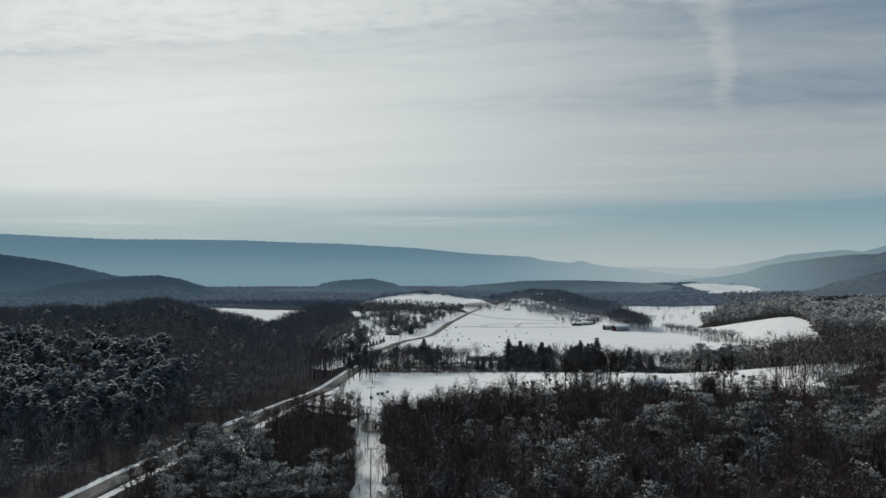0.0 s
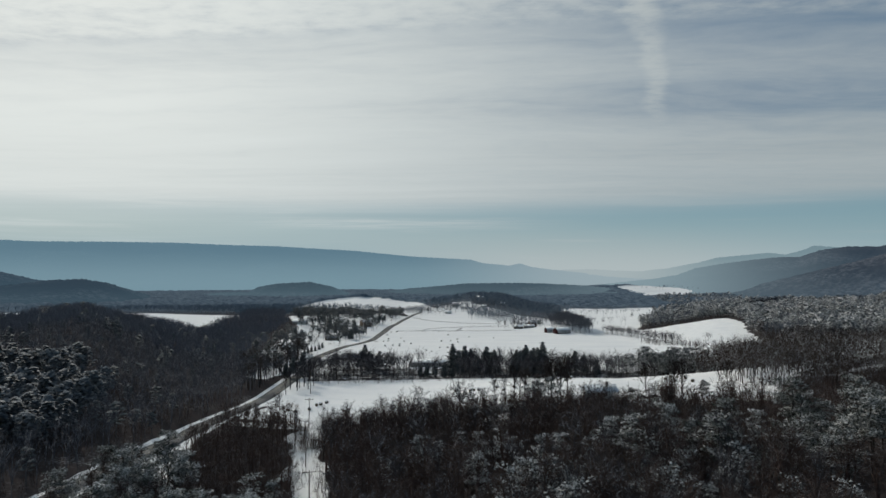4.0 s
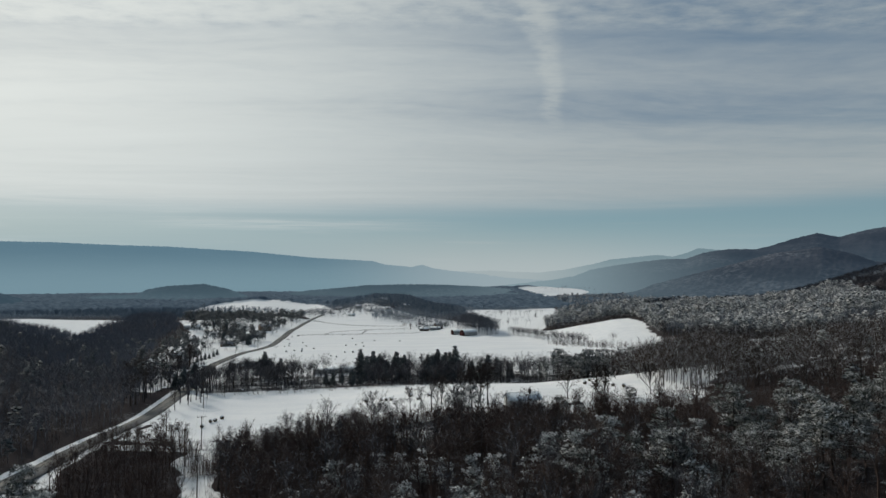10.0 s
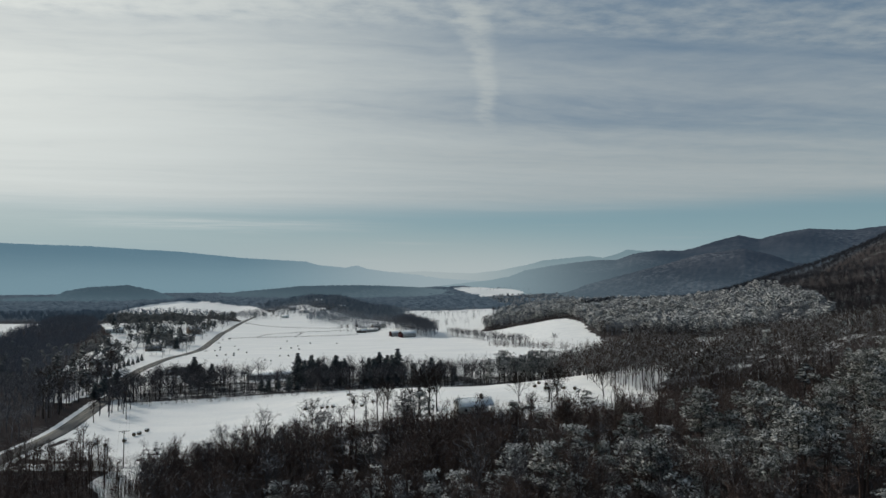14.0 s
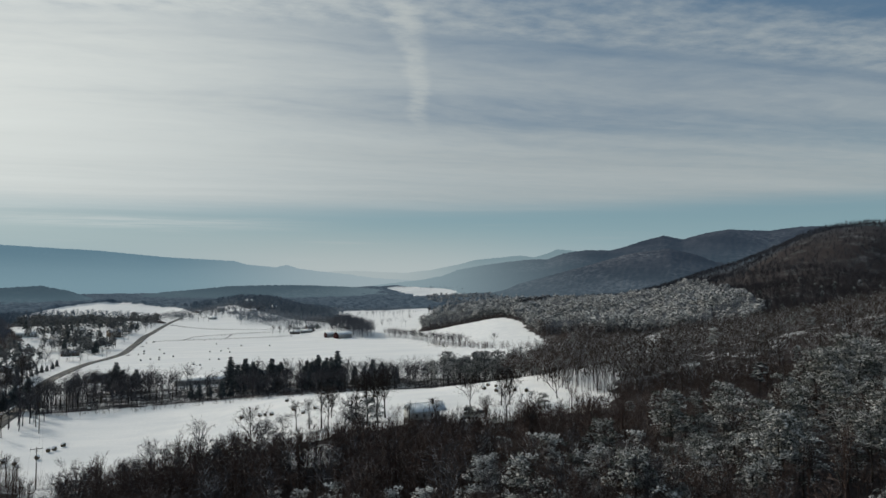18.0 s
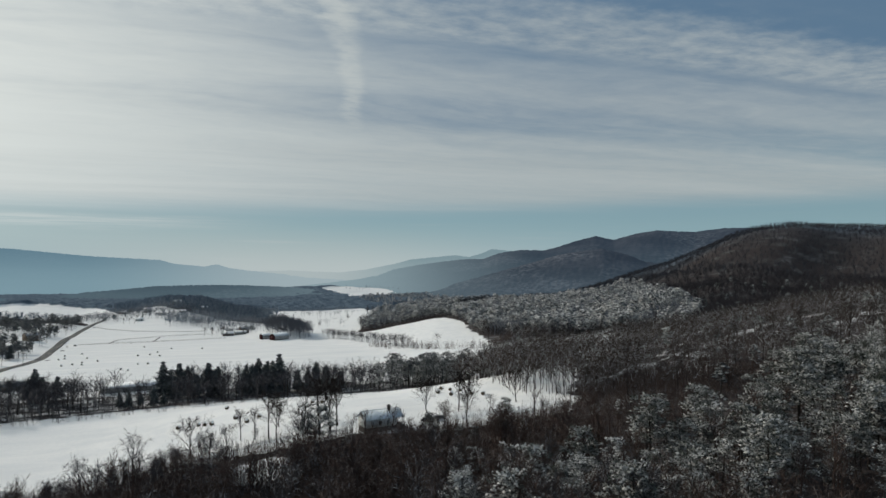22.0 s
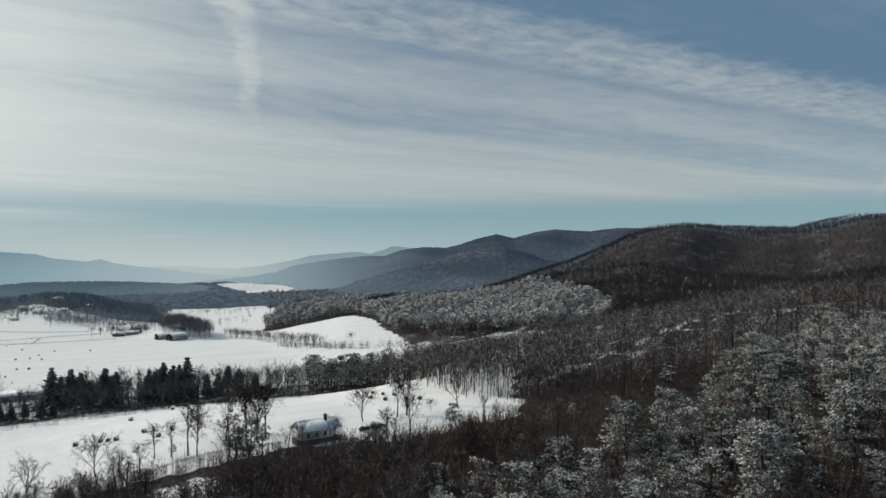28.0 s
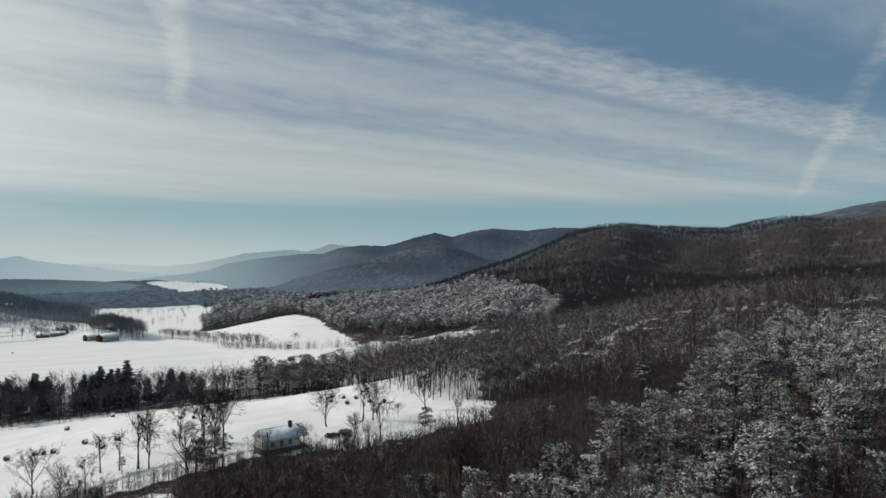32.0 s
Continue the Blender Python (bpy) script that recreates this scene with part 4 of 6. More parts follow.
def template(name, shapes, bark, leaf, label, category):
    """Trees to copy: an Empty at the base with a trunk and a crown."""
    out = []
    for trunk, crown in shapes:
        root = tagged(new(name), label, category)
        for part_name, (v, t), mat in (("trunk", trunk, bark), ("crown", crown, leaf)):
            ob = new(part_name, mesh_of(part_name, v, t, [mat]))
            ob.parent = root
        out.append(root)
    return out


def plant(roots, spots, low, high, group, seed):
    """Copies of the template trees at the spots."""
    r = np.random.default_rng(seed)
    for k, (x, y) in enumerate(spots):
        size = r.uniform(low, high)
        root = roots[int(r.integers(len(roots)))]
        z = float(ground_z(x, y))
        ob = copy_thing(root, pose(x, y, z, r.normal(0, 1.5), r.normal(0, 1.5), r.uniform(0, 360)) @ Matrix.Scale(size, 4))
        tagged(ob, group=group)


def stuff(name, kinds, spots, low, high, mat, label, category, seed):
    v, t = strewn(np.random.default_rng(seed), kinds, spots, low, high)
    tagged(new(name, mesh_of(name, v, t, [mat])), label, category, kind="stuff")
    print(name, len(spots), "plants", len(t), "triangles")


PINE_WOOD = [(-30, 95), (-15, 150), (8, 172), (25, 186), (66, 212), (100, 218), (130, 235), (165, 250), (235, 262), (250, 150), (150, 60), (40, 40), (-15, 60)]
THICKET = [(-58, 180), (-68, 262), (-60, 276), (-40, 290), (-20, 284), (0, 282), (20, 281), (40, 280), (67, 277), (93, 272), (108, 262), (126, 252),
           (100, 220), (66, 214), (25, 188), (0, 170), (-40, 170)]
WEST_WOOD = [(-60, 60), (-84, 120), (-102, 150), (-113, 178), (-109, 240), (-110, 292), (-95, 300), (-84, 292), (-72, 268), (-64, 225), (-50, 170), (-28, 90), (-35, 30)]
LOW_GAP = [(-9, 264), (5, 264), (0, 238), (-10, 238)]
WEST_PINES = [(-117, 182), (-116, 214), (-100, 224), (-93, 214), (-74, 184), (-55, 178), (-46, 160), (-62, 148), (-92, 150)]
HILL_PINES = [(-190, 195), (-152, 228), (-150, 262), (-168, 300), (-190, 335), (-235, 350), (-300, 350), (-320, 320), (-250, 240)]
WEST_HILL = [(-131, -20), (-130, 200), (-129, 300), (-124, 360), (-131, 430), (-146, 520), (-152, 600), (-215, 640), (-330, 770), (-420, 900), (-540, 1040), (-700, 1040), (-700, 500)]
ROADSIDE = [(-122, 352), (-140, 380), (-175, 480), (-160, 560), (-146, 545), (-144, 520), (-130, 440), (-110, 420), (-104, 385), (-110, 355)]
BELT = [(-112, 404), (-70, 415), (-30, 424), (30, 428), (70, 432), (128, 425), (138, 470), (60, 480), (-20, 488), (-112, 484)]
BELT_EVERGREEN = [(70, 415), (100, 400), (150, 410), (160, 470), (84, 480)]
EAST_WOOD = [(102, 305), (114, 268), (140, 256), (260, 266), (600, 300), (1000, 520), (1300, 1000), (1000, 1500), (640, 1500), (420, 1250), (350, 1050), (275, 850),
             (262, 720), (250, 620), (215, 556), (150, 480), (112, 420), (96, 372), (101, 325)]
FROST_HILL = [(215, 690), (240, 600), (270, 555), (330, 500), (400, 560), (470, 680), (550, 860), (530, 1000), (350, 950), (275, 850)]
FROST_STRIP = [(150, 885), (215, 864), (282, 856), (380, 1060), (330, 1150), (230, 1060), (175, 950)]
BARN_WOOD = [(68, 880), (84, 862), (100, 840), (116, 858), (118, 930), (92, 950), (68, 915)]
KNOLL_WOOD = [(-50, 1345), (-75, 1440), (-20, 1520), (80, 1500), (150, 1400), (130, 1280), (40, 1270), (10, 1330)]
KNOLL_SLOPE = [(-40, 1100), (-45, 1160), (-20, 1250), (40, 1280), (110, 1290), (110, 1180), (60, 1120), (10, 1090)]
RISE_WOOD = [(-225, 660), (-252, 850), (-296, 960), (-345, 960), (-345, 830), (-300, 680)]

bare_roots = template("bare_tree", BARE, M_BARK, M_TWIG, "leafless grey-brown tree with traces of snow on its limbs", "tree")
creek_roots = template("bare_tree", BARE, M_BARK, M_CREEK, "dark leafless tree by the creek", "tree")
pine_roots = template("pine_tree", PINE, M_BARK, M_PINE, "pine tree with snow-laden needle tufts", "tree")
frosty_roots = template("pine_tree", PINE, M_BARK, M_SNOW_PINE, "pine tree white with fresh snow", "tree")
shady_roots = template("pine_tree", PINE, M_BARK, M_DARK_PINE, "pine tree with thin snow on dark needles", "tree")
spruce_roots = template("spruce_tree", SPRUCE, M_BARK, M_SPRUCE, "dark green spruce with little snow", "tree")

LIGHT_PINE = [pine_tree(rng, 12.0, 5, 4, 9, 3), pine_tree(rng, 13.5, 5, 4, 9, 3), pine_tree(rng, 14.0, 5, 4, 9, 3, 0.45)]
pines = kept(scattered(rng, PINE_WOOD, 7.0))
rng.shuffle(pines)
# pines on the upper slope, bare trees mixed in lower down
chance = np.clip(0.44 + 0.007 * (pines[:, 0] - 20), 0.44, 0.88)
is_pine = rng.random(len(pines)) < chance
shady = (pines[:, 1] < 158 + 0.2 * pines[:, 0]) & (pines[:, 0] < 150)
is_pine &= ~(shady & (pines[:, 0] > 50) & (rng.random(len(pines)) < 0.6))
stuff("mixed_wood_pines", [join(*p) for p in LIGHT_PINE], pines[is_pine & shady][:85], 0.9, 1.3, M_DARK_PINE, "pines with thin snow in the mixed wood", "wood", 54)
near_pines, far_pines = spread(pines[is_pine & ~shady], (80, 205), 120)
plant(pine_roots, near_pines, 0.95, 1.4, "snowy pines on the slope", 21)
if len(far_pines):
    stuff("pine_wood", [join(*p) for p in LIGHT_PINE], far_pines, 0.95, 1.35, M_PINE, "wood of snow-laden pines on the slope", "wood", 22)
stuff("mixed_wood", [join(*b) for b in LIGHT_BARE], pines[~is_pine], 1.0, 1.4, M_BRUSH, "leafless trees among the pines", "wood", 23)
FOOT_PINES = [(-19, 212), (-14, 210), (-8, 207), (-3, 204), (2, 200), (8, 196), (-23, 198), (-32, 193), (-8, 174), (-7, 180), (3, 170), (12, 185), (20, 185), (13, 168), (16, 173), (24, 151),
              (31, 151), (35, 137), (-9, 148), (38, 155), (47, 148), (-36, 152), (37, 226), (41, 222), (56, 205), (-57, 163), (-63, 172), (-2, 160), (26, 196), (33, 210), (45, 214),
              (35, 203), (41, 200), (52, 198), (47, 191), (57, 192), (62, 198), (66, 206), (72, 201), (78, 205), (84, 209), (89, 203), (95, 210), (104, 212)]


def clear_of(spots, others, room):
    """The spots that keep that far from all the others."""
    others = np.asarray(others, float)
    gap = np.hypot(spots[:, None, 0] - others[None, :, 0], spots[:, None, 1] - others[None, :, 1]).min(1)
    return spots[gap > room]


low_wood = [(-40, 110), (-52, 175), (-60, 215), (-64, 240), (-50, 248), (-10, 244), (12, 238), (24, 227), (66, 226), (60, 150), (20, 95)]
low_spots = kept(scattered(rng, low_wood, 5.2))
low_spots = clear_of(low_spots[~inside(low_spots, LOW_GAP)], FOOT_PINES, 5.5)
rng.shuffle(low_spots)
stuff("snowy_foot_wood", [join(*b) for b in LIGHT_BARE], low_spots[::4], 1.1, 1.55, M_SNOW_TWIG, "leafless trees with snow on their limbs", "wood", 57)
low_spots = np.delete(low_spots, np.s_[::4], 0)
stuff("foot_wood", [join(*b) for b in LIGHT_BARE], low_spots, 1.05, 1.55, M_BRUSH, "leafless wood at the foot of the slope", "wood", 51)
fringe = smooth_line([(-38, 236), (-10, 232), (16, 224), (45, 224), (74, 230)], 2.6)
fringe = fringe + rng.normal(0, 3.0, fringe.shape)
fringe = fringe[~inside(fringe, LOW_GAP)]
stuff("fringe_trees", [join(*b) for b in LIGHT_BARE], fringe, 1.15, 1.42, M_BRUSH, "tall leafless trees at the edge of the wood", "wood", 64)
plant(frosty_roots, FOOT_PINES, 0.78, 1.05, "snowy pines at the foot of the slope", 71)
below = scattered(rng, [(-112, -60), (-112, 130), (-60, 110), (-30, 90), (40, 100), (160, 170), (260, 210), (300, 60), (160, -60)], 7.5)
below = below[~((below[:, 1] > 88 + 0.45 * below[:, 0]) & (below[:, 1] > -18 - 1.08 * below[:, 0]) & (below[:, 1] > 62))]
stuff("slope_wood", MIDDLE_BARE, below[::2], 0.9, 1.3, M_BRUSH, "leafless wood on the slope below the flight", "wood", 67)
stuff("slope_pines", [far_pine(rng, 12.0, 20) for _ in range(3)], below[1::2], 0.8, 1.2, M_DARK_PINE, "pines on the slope below the flight", "wood", 68)
stuff("pine_wood_brush", SAPLING, kept(scattered(rng, PINE_WOOD, 4.0)), 0.6, 1.2, M_BRUSH, "dark brush below the pines", "brush", 45)

thicket = np.vstack([kept(scattered(rng, THICKET, 2.4)), scattered(rng, [(100, 262), (126, 250), (165, 250), (185, 275), (145, 296), (106, 288)], 2.2)])
thicket = thicket + rng.normal(0, 1.5, thicket.shape)
brink = ~off_line(thicket, [(-60, 276), (-40, 290), (-20, 284), (0, 282), (20, 281), (40, 280), (67, 277), (93, 272), (108, 262), (126, 252), (185, 275)], 8.0) | (thicket[:, 0] > 84) | inside(thicket, LOW_GAP)
stuff("thicket", SAPLING, thicket[~brink], 1.05, 1.95, M_BRUSH, "dense dark thicket of tall bare saplings", "thicket", 24)
stuff("thicket_edge", SAPLING, thicket[brink], 0.5, 1.35, M_BRUSH, "low brushy edge of the thicket", "thicket", 55)
tall = kept(scattered(rng, THICKET, 5.4))
rng.shuffle(tall)
tall = tall[~inside(tall, LOW_GAP)]
left = tall[:, 0] < 14
plant(creek_roots, tall[left & (tall[:, 1] > 225)][:70], 0.7, 1.15, "trees at the edge of the home field", 25)
stuff("thicket_trees", [join(*b) for b in LIGHT_BARE], np.vstack([tall[left & (tall[:, 1] > 262)][::2], tall[~left & (tall[:, 1] < 222)][::2], tall[~left & (tall[:, 1] >= 222)][::6]]), 0.6, 1.0, M_BRUSH, "leafless trees standing in the thicket", "wood", 46)
few = kept(scattered(rng, THICKET, 17.0))
plant(pine_roots, few[few[:, 0] > 15], 0.35, 0.7, "young snowy pines in the thicket", 35)

west = kept(scattered(rng, WEST_WOOD, 4.4))
rng.shuffle(west)
pine_here = inside(west, WEST_PINES)
plant(pine_roots, west[pine_here][::2][:65], 0.75, 1.2, "snowy pines by the road", 36)
stuff("roadside_wood", [join(*b) for b in LIGHT_BARE], np.vstack([west[~pine_here], west[pine_here][1::2]]), 0.6, 1.05, M_BRUSH, "leafless wood between the road and the power line", "wood", 26)
stuff("roadside_brush", SAPLING, kept(scattered(rng, WEST_WOOD, 2.8)), 0.5, 1.1, M_BRUSH, "dark brush in the roadside wood", "brush", 47)
gaps = scattered(rng, [(-70, 130), (-92, 300), (-70, 300), (-30, 130)], 3.2)
gaps = gaps[rough(gaps[:, 0], gaps[:, 1], 27, 1.2) + 0.5 * rough(gaps[:, 0], gaps[:, 1], 11, 0.3) > 0.0]
shrub = np.array([-67.0, 256.0]) + np.random.default_rng(8).normal(0, 2.6, (34, 2))
stuff("clearing_shrub", SAPLING, shrub, 0.8, 1.4, M_BRUSH, "brown bushy shrub in the snowy clearing", "shrub", 78)
stuff("clearing_brush", SAPLING, gaps[~off_line(gaps, WIRES, 9.0)], 0.25, 0.8, M_CREEK, "low brush in the clearing under the power line", "brush", 53)
belt = scattered(rng, BELT, 6.0)
rng.shuffle(belt)
# trees in loose groups, few and low before the long shed
belt = belt[(rough(belt[:, 0], belt[:, 1], 60, 1.3) > -0.6) & ~((np.abs(belt[:, 0] + 45) < 24) & (rng.random(len(belt)) < 0.6))]
plant(creek_roots, belt[:95], 0.8, 1.25, "trees along the creek", 27)
backs = scattered(rng, BELT, 7.5)
backs = backs[(np.abs(backs[:, 0] + 45) > 24) | (rng.random(len(backs)) < 0.45)]
stuff("creek_wood", MIDDLE_BARE, np.vstack([belt[95:], backs]), 0.9, 1.5, M_CREEK, "dark leafless wood along the creek", "wood", 50)
creek = scattered(rng, BELT, 2.3)
stuff("creek_brush", SAPLING, creek[rough(creek[:, 0], creek[:, 1], 42, 3.1) > -0.5], 0.3, 0.9, M_CREEK, "low brush along the creek", "brush", 37)
ever = scattered(rng, BELT_EVERGREEN, 6.0)
rng.shuffle(ever)
stuff("creek_evergreens", [join(*p) for p in LIGHT_PINE], ever[38:75], 0.95, 1.4, M_DARK_PINE, "dark evergreens along the creek", "wood", 72)
plant(shady_roots, ever[:38], 0.95, 1.4, "evergreens along the creek", 28)
hill = kept(scattered(rng, WEST_HILL, 6.0))
rng.shuffle(hill)
frosty = inside(hill, HILL_PINES)
reach = np.hypot(hill[:, 0] + 15, hill[:, 1] - 55)
frosty_spots = hill[frosty & (rough(hill[:, 0], hill[:, 1], 75, 0.4) + rng.normal(0, 0.3, len(hill)) > -0.25)]
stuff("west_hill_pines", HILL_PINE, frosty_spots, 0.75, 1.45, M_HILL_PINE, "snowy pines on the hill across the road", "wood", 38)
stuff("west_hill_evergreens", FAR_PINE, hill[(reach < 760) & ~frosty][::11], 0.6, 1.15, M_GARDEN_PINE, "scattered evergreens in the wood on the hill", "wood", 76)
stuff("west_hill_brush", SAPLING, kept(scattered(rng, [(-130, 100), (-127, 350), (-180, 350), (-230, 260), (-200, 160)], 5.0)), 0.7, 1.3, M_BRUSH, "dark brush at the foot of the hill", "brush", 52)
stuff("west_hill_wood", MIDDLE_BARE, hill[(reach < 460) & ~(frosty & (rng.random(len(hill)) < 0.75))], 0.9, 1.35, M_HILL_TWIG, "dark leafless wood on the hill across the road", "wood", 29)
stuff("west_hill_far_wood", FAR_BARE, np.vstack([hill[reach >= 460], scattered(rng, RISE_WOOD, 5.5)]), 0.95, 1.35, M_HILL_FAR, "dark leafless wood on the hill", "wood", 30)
bank = np.vstack([scattered(rng, [(-112, 366), (-99, 380), (-106, 420), (-118, 470), (-121, 440), (-116, 400)], 5.2), scattered(rng, [(-128, 372), (-134, 440), (-148, 525), (-172, 520), (-155, 430), (-136, 372)], 6.4)])
stuff("road_bank_trees", [join(*b) for b in LIGHT_BARE], bank[off_line(bank, ROAD_LINE, 5.5)], 0.65, 1.1, M_CREEK, "tall leafless trees on both banks of the road", "wood", 59)
side = scattered(rng, ROADSIDE, 6.5)
side = side[off_line(side, ROAD_LINE, 7.0)]
rng.shuffle(side)
plant(bare_roots, side[:40], 0.9, 1.3, "trees beside the road", 39)
east = scattered(rng, EAST_WOOD, 6.4)
east = east[~inside(east, FROST_HILL) & ~inside(east, SLOPE_FIELD) & ~inside(east, GLADE) & (east[:, 1] > 100 + 0.45 * east[:, 0])]
reach = np.hypot(east[:, 0] + 15, east[:, 1] - 55)
lone = (reach < 420) & (rng.random(len(east)) < 0.2)
plant(bare_roots, east[lone][:45], 1.0, 1.4, "brown trees behind the home field", 40)
stuff("east_wood", MIDDLE_BARE, east[(reach < 560) & ~lone], 0.95, 1.45, M_EAST, "brown leafless wood on the slope behind the house", "wood", 31)
stuff("east_wood_evergreens", FAR_PINE, east[(reach < 900)][::23], 0.5, 1.0, M_SPRUCE, "scattered dark evergreens in the brown wood", "wood", 48)
far_east = east[reach >= 560]
thin = (reach[reach >= 560] < 900) | (rng.random(len(far_east)) < 0.6)
far_reach = reach[reach >= 560] + rng.normal(0, 60, len(far_east))
stuff("east_far_wood", FAR_BARE, far_east[thin & (far_reach < 960)], 0.95, 1.35, M_FAR_TWIG, "brown leafless wood climbing the mountain side", "wood", 32)
stuff("mountain_wood", FAR_BARE, far_east[thin & (far_reach >= 960)], 0.8, 1.2, M_MOUNTAIN, "leafless wood high on the mountain side with painted grey haze", "wood", 66)
brow = scattered(rng, [(97, 305), (103, 288), (122, 282), (150, 300), (160, 380), (128, 378), (106, 370), (97, 335)], 4.6)
stuff("field_corner_trees", MIDDLE_BARE, brow[~inside(brow, GLADE)], 1.05, 1.65, M_EAST, "brown leafless trees at the corner of the home field", "wood", 60)
stand = scattered(rng, [(96, 405), (150, 478), (215, 552), (240, 600), (262, 590), (232, 520), (180, 430), (130, 380), (104, 380)], 6.8)
stuff("open_wood", MIDDLE_BARE, stand[~inside(stand, GLADE)], 0.95, 1.35, M_EAST, "open stand of tall leafless trees on snow", "wood", 56)
frost = kept(np.vstack([scattered(rng, FROST_HILL, 5.4), scattered(rng, FROST_STRIP, 6.0)]))
clump = rough(frost[:, 0], frost[:, 1], 85, 2.2) + 0.5 * rough(frost[:, 0], frost[:, 1], 23, 0.6) + rng.normal(0, 0.25, len(frost))
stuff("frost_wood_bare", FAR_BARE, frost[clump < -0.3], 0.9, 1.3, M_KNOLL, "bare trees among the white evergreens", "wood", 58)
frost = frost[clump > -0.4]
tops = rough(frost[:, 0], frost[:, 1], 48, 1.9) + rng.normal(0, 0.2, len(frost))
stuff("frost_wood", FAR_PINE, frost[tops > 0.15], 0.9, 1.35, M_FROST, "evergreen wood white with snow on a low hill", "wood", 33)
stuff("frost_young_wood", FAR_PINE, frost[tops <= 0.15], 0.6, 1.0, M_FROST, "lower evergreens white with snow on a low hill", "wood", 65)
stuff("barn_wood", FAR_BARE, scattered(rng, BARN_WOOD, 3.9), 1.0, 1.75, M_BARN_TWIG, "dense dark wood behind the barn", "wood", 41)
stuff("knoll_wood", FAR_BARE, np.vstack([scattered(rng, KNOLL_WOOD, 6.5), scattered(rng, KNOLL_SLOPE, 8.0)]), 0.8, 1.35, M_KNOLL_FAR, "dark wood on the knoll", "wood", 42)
dorf = scattered(rng, VILLAGE, 5.6)
dorf = dorf[(rough(dorf[:, 0], dorf[:, 1], 70, 0.9) + 0.7 * rough(dorf[:, 0], dorf[:, 1], 24, 2.0) > 0.22) & off_line(dorf, ROAD_LINE, 11.0)]
dorf = clear_of(dorf, [(-244, 868), (-201, 895), (-190, 850), (-166, 893), (-166, 812), (-168, 716), (-178, 596), (-170, 985), (-176, 1080), (-215, 760)], 13.0)
rng.shuffle(dorf)
stuff("village_trees", MIDDLE_BARE, dorf[: len(dorf) // 2], 0.8, 1.3, M_HILL_TWIG, "dark leafless trees among the houses", "wood", 43)
stuff("village_evergreens", FAR_PINE, dorf[len(dorf) // 2 :], 0.7, 1.35, M_GARDEN_PINE, "dark evergreens among the houses", "wood", 44)
shore = smooth_line([(-430, 1390), (-390, 1600), (-300, 1690), (-165, 1570), (-112, 1360)], 7.0)
shore = shore + np.random.default_rng(3).normal(0, 9.0, shore.shape)
stuff("rise_trees", FAR_BARE, shore, 0.5, 1.0, M_KNOLL, "row of leafless trees behind the snowy rise", "wood", 74)
yards = np.vstack([scattered(rng, [(-140, 1180), (-120, 1360), (-20, 1420), (30, 1290), (-30, 1250)], 11.0), scattered(rng, [(14, 918), (20, 985), (66, 990), (70, 930), (40, 912)], 6.5)])
grove = scattered(rng, [(-135, 1200), (-180, 1290), (-60, 1400), (30, 1300), (120, 1120), (66, 1000), (30, 1020), (-10, 1100), (-60, 1235)], 5.0)
grove = grove[rough(grove[:, 0], grove[:, 1], 75, 2.7) + 0.6 * rough(grove[:, 0], grove[:, 1], 31, 0.5) > 0.0]
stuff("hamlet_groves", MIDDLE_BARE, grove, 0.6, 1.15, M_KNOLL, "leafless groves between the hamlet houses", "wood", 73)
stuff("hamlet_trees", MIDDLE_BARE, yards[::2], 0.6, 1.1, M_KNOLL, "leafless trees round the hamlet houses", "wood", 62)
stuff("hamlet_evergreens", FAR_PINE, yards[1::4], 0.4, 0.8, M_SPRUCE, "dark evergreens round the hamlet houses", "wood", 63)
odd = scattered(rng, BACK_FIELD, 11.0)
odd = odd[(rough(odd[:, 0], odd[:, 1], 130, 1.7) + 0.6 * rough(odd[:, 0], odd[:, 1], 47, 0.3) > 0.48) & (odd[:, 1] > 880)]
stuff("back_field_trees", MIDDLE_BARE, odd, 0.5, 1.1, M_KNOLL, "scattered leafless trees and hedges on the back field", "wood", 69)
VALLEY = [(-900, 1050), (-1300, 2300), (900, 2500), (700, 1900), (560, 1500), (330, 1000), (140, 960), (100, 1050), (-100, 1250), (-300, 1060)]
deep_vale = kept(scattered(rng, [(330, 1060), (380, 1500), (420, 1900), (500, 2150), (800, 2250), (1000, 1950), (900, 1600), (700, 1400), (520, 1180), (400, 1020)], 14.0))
stuff("far_valley_wood", [far_pine(rng, 12.0, 9, 0.3 * k) for k in range(3)], deep_vale, 0.8, 1.5, M_FAR_FROST, "frosted wood below the mountain spur with painted blue-grey haze", "wood", 75)
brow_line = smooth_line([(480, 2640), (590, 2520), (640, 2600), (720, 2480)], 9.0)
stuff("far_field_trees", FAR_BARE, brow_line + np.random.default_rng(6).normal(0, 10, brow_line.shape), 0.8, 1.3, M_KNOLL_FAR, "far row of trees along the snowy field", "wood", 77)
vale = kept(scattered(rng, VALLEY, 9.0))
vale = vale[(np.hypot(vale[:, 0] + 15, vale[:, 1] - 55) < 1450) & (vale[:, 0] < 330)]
stuff("valley_wood", FAR_BARE, vale, 0.9, 1.4, M_VALLEY, "leafless woods across the valley with painted blue-grey haze", "wood", 49)


# ---- houses, barns and sheds ----
def part(name, arrays, mat, parent, label=""):
    """One mesh under a thing or a part."""
    ob = new(name, mesh_of(name, *arrays, [mat]))
    ob.parent = parent
    return tagged(ob, label)


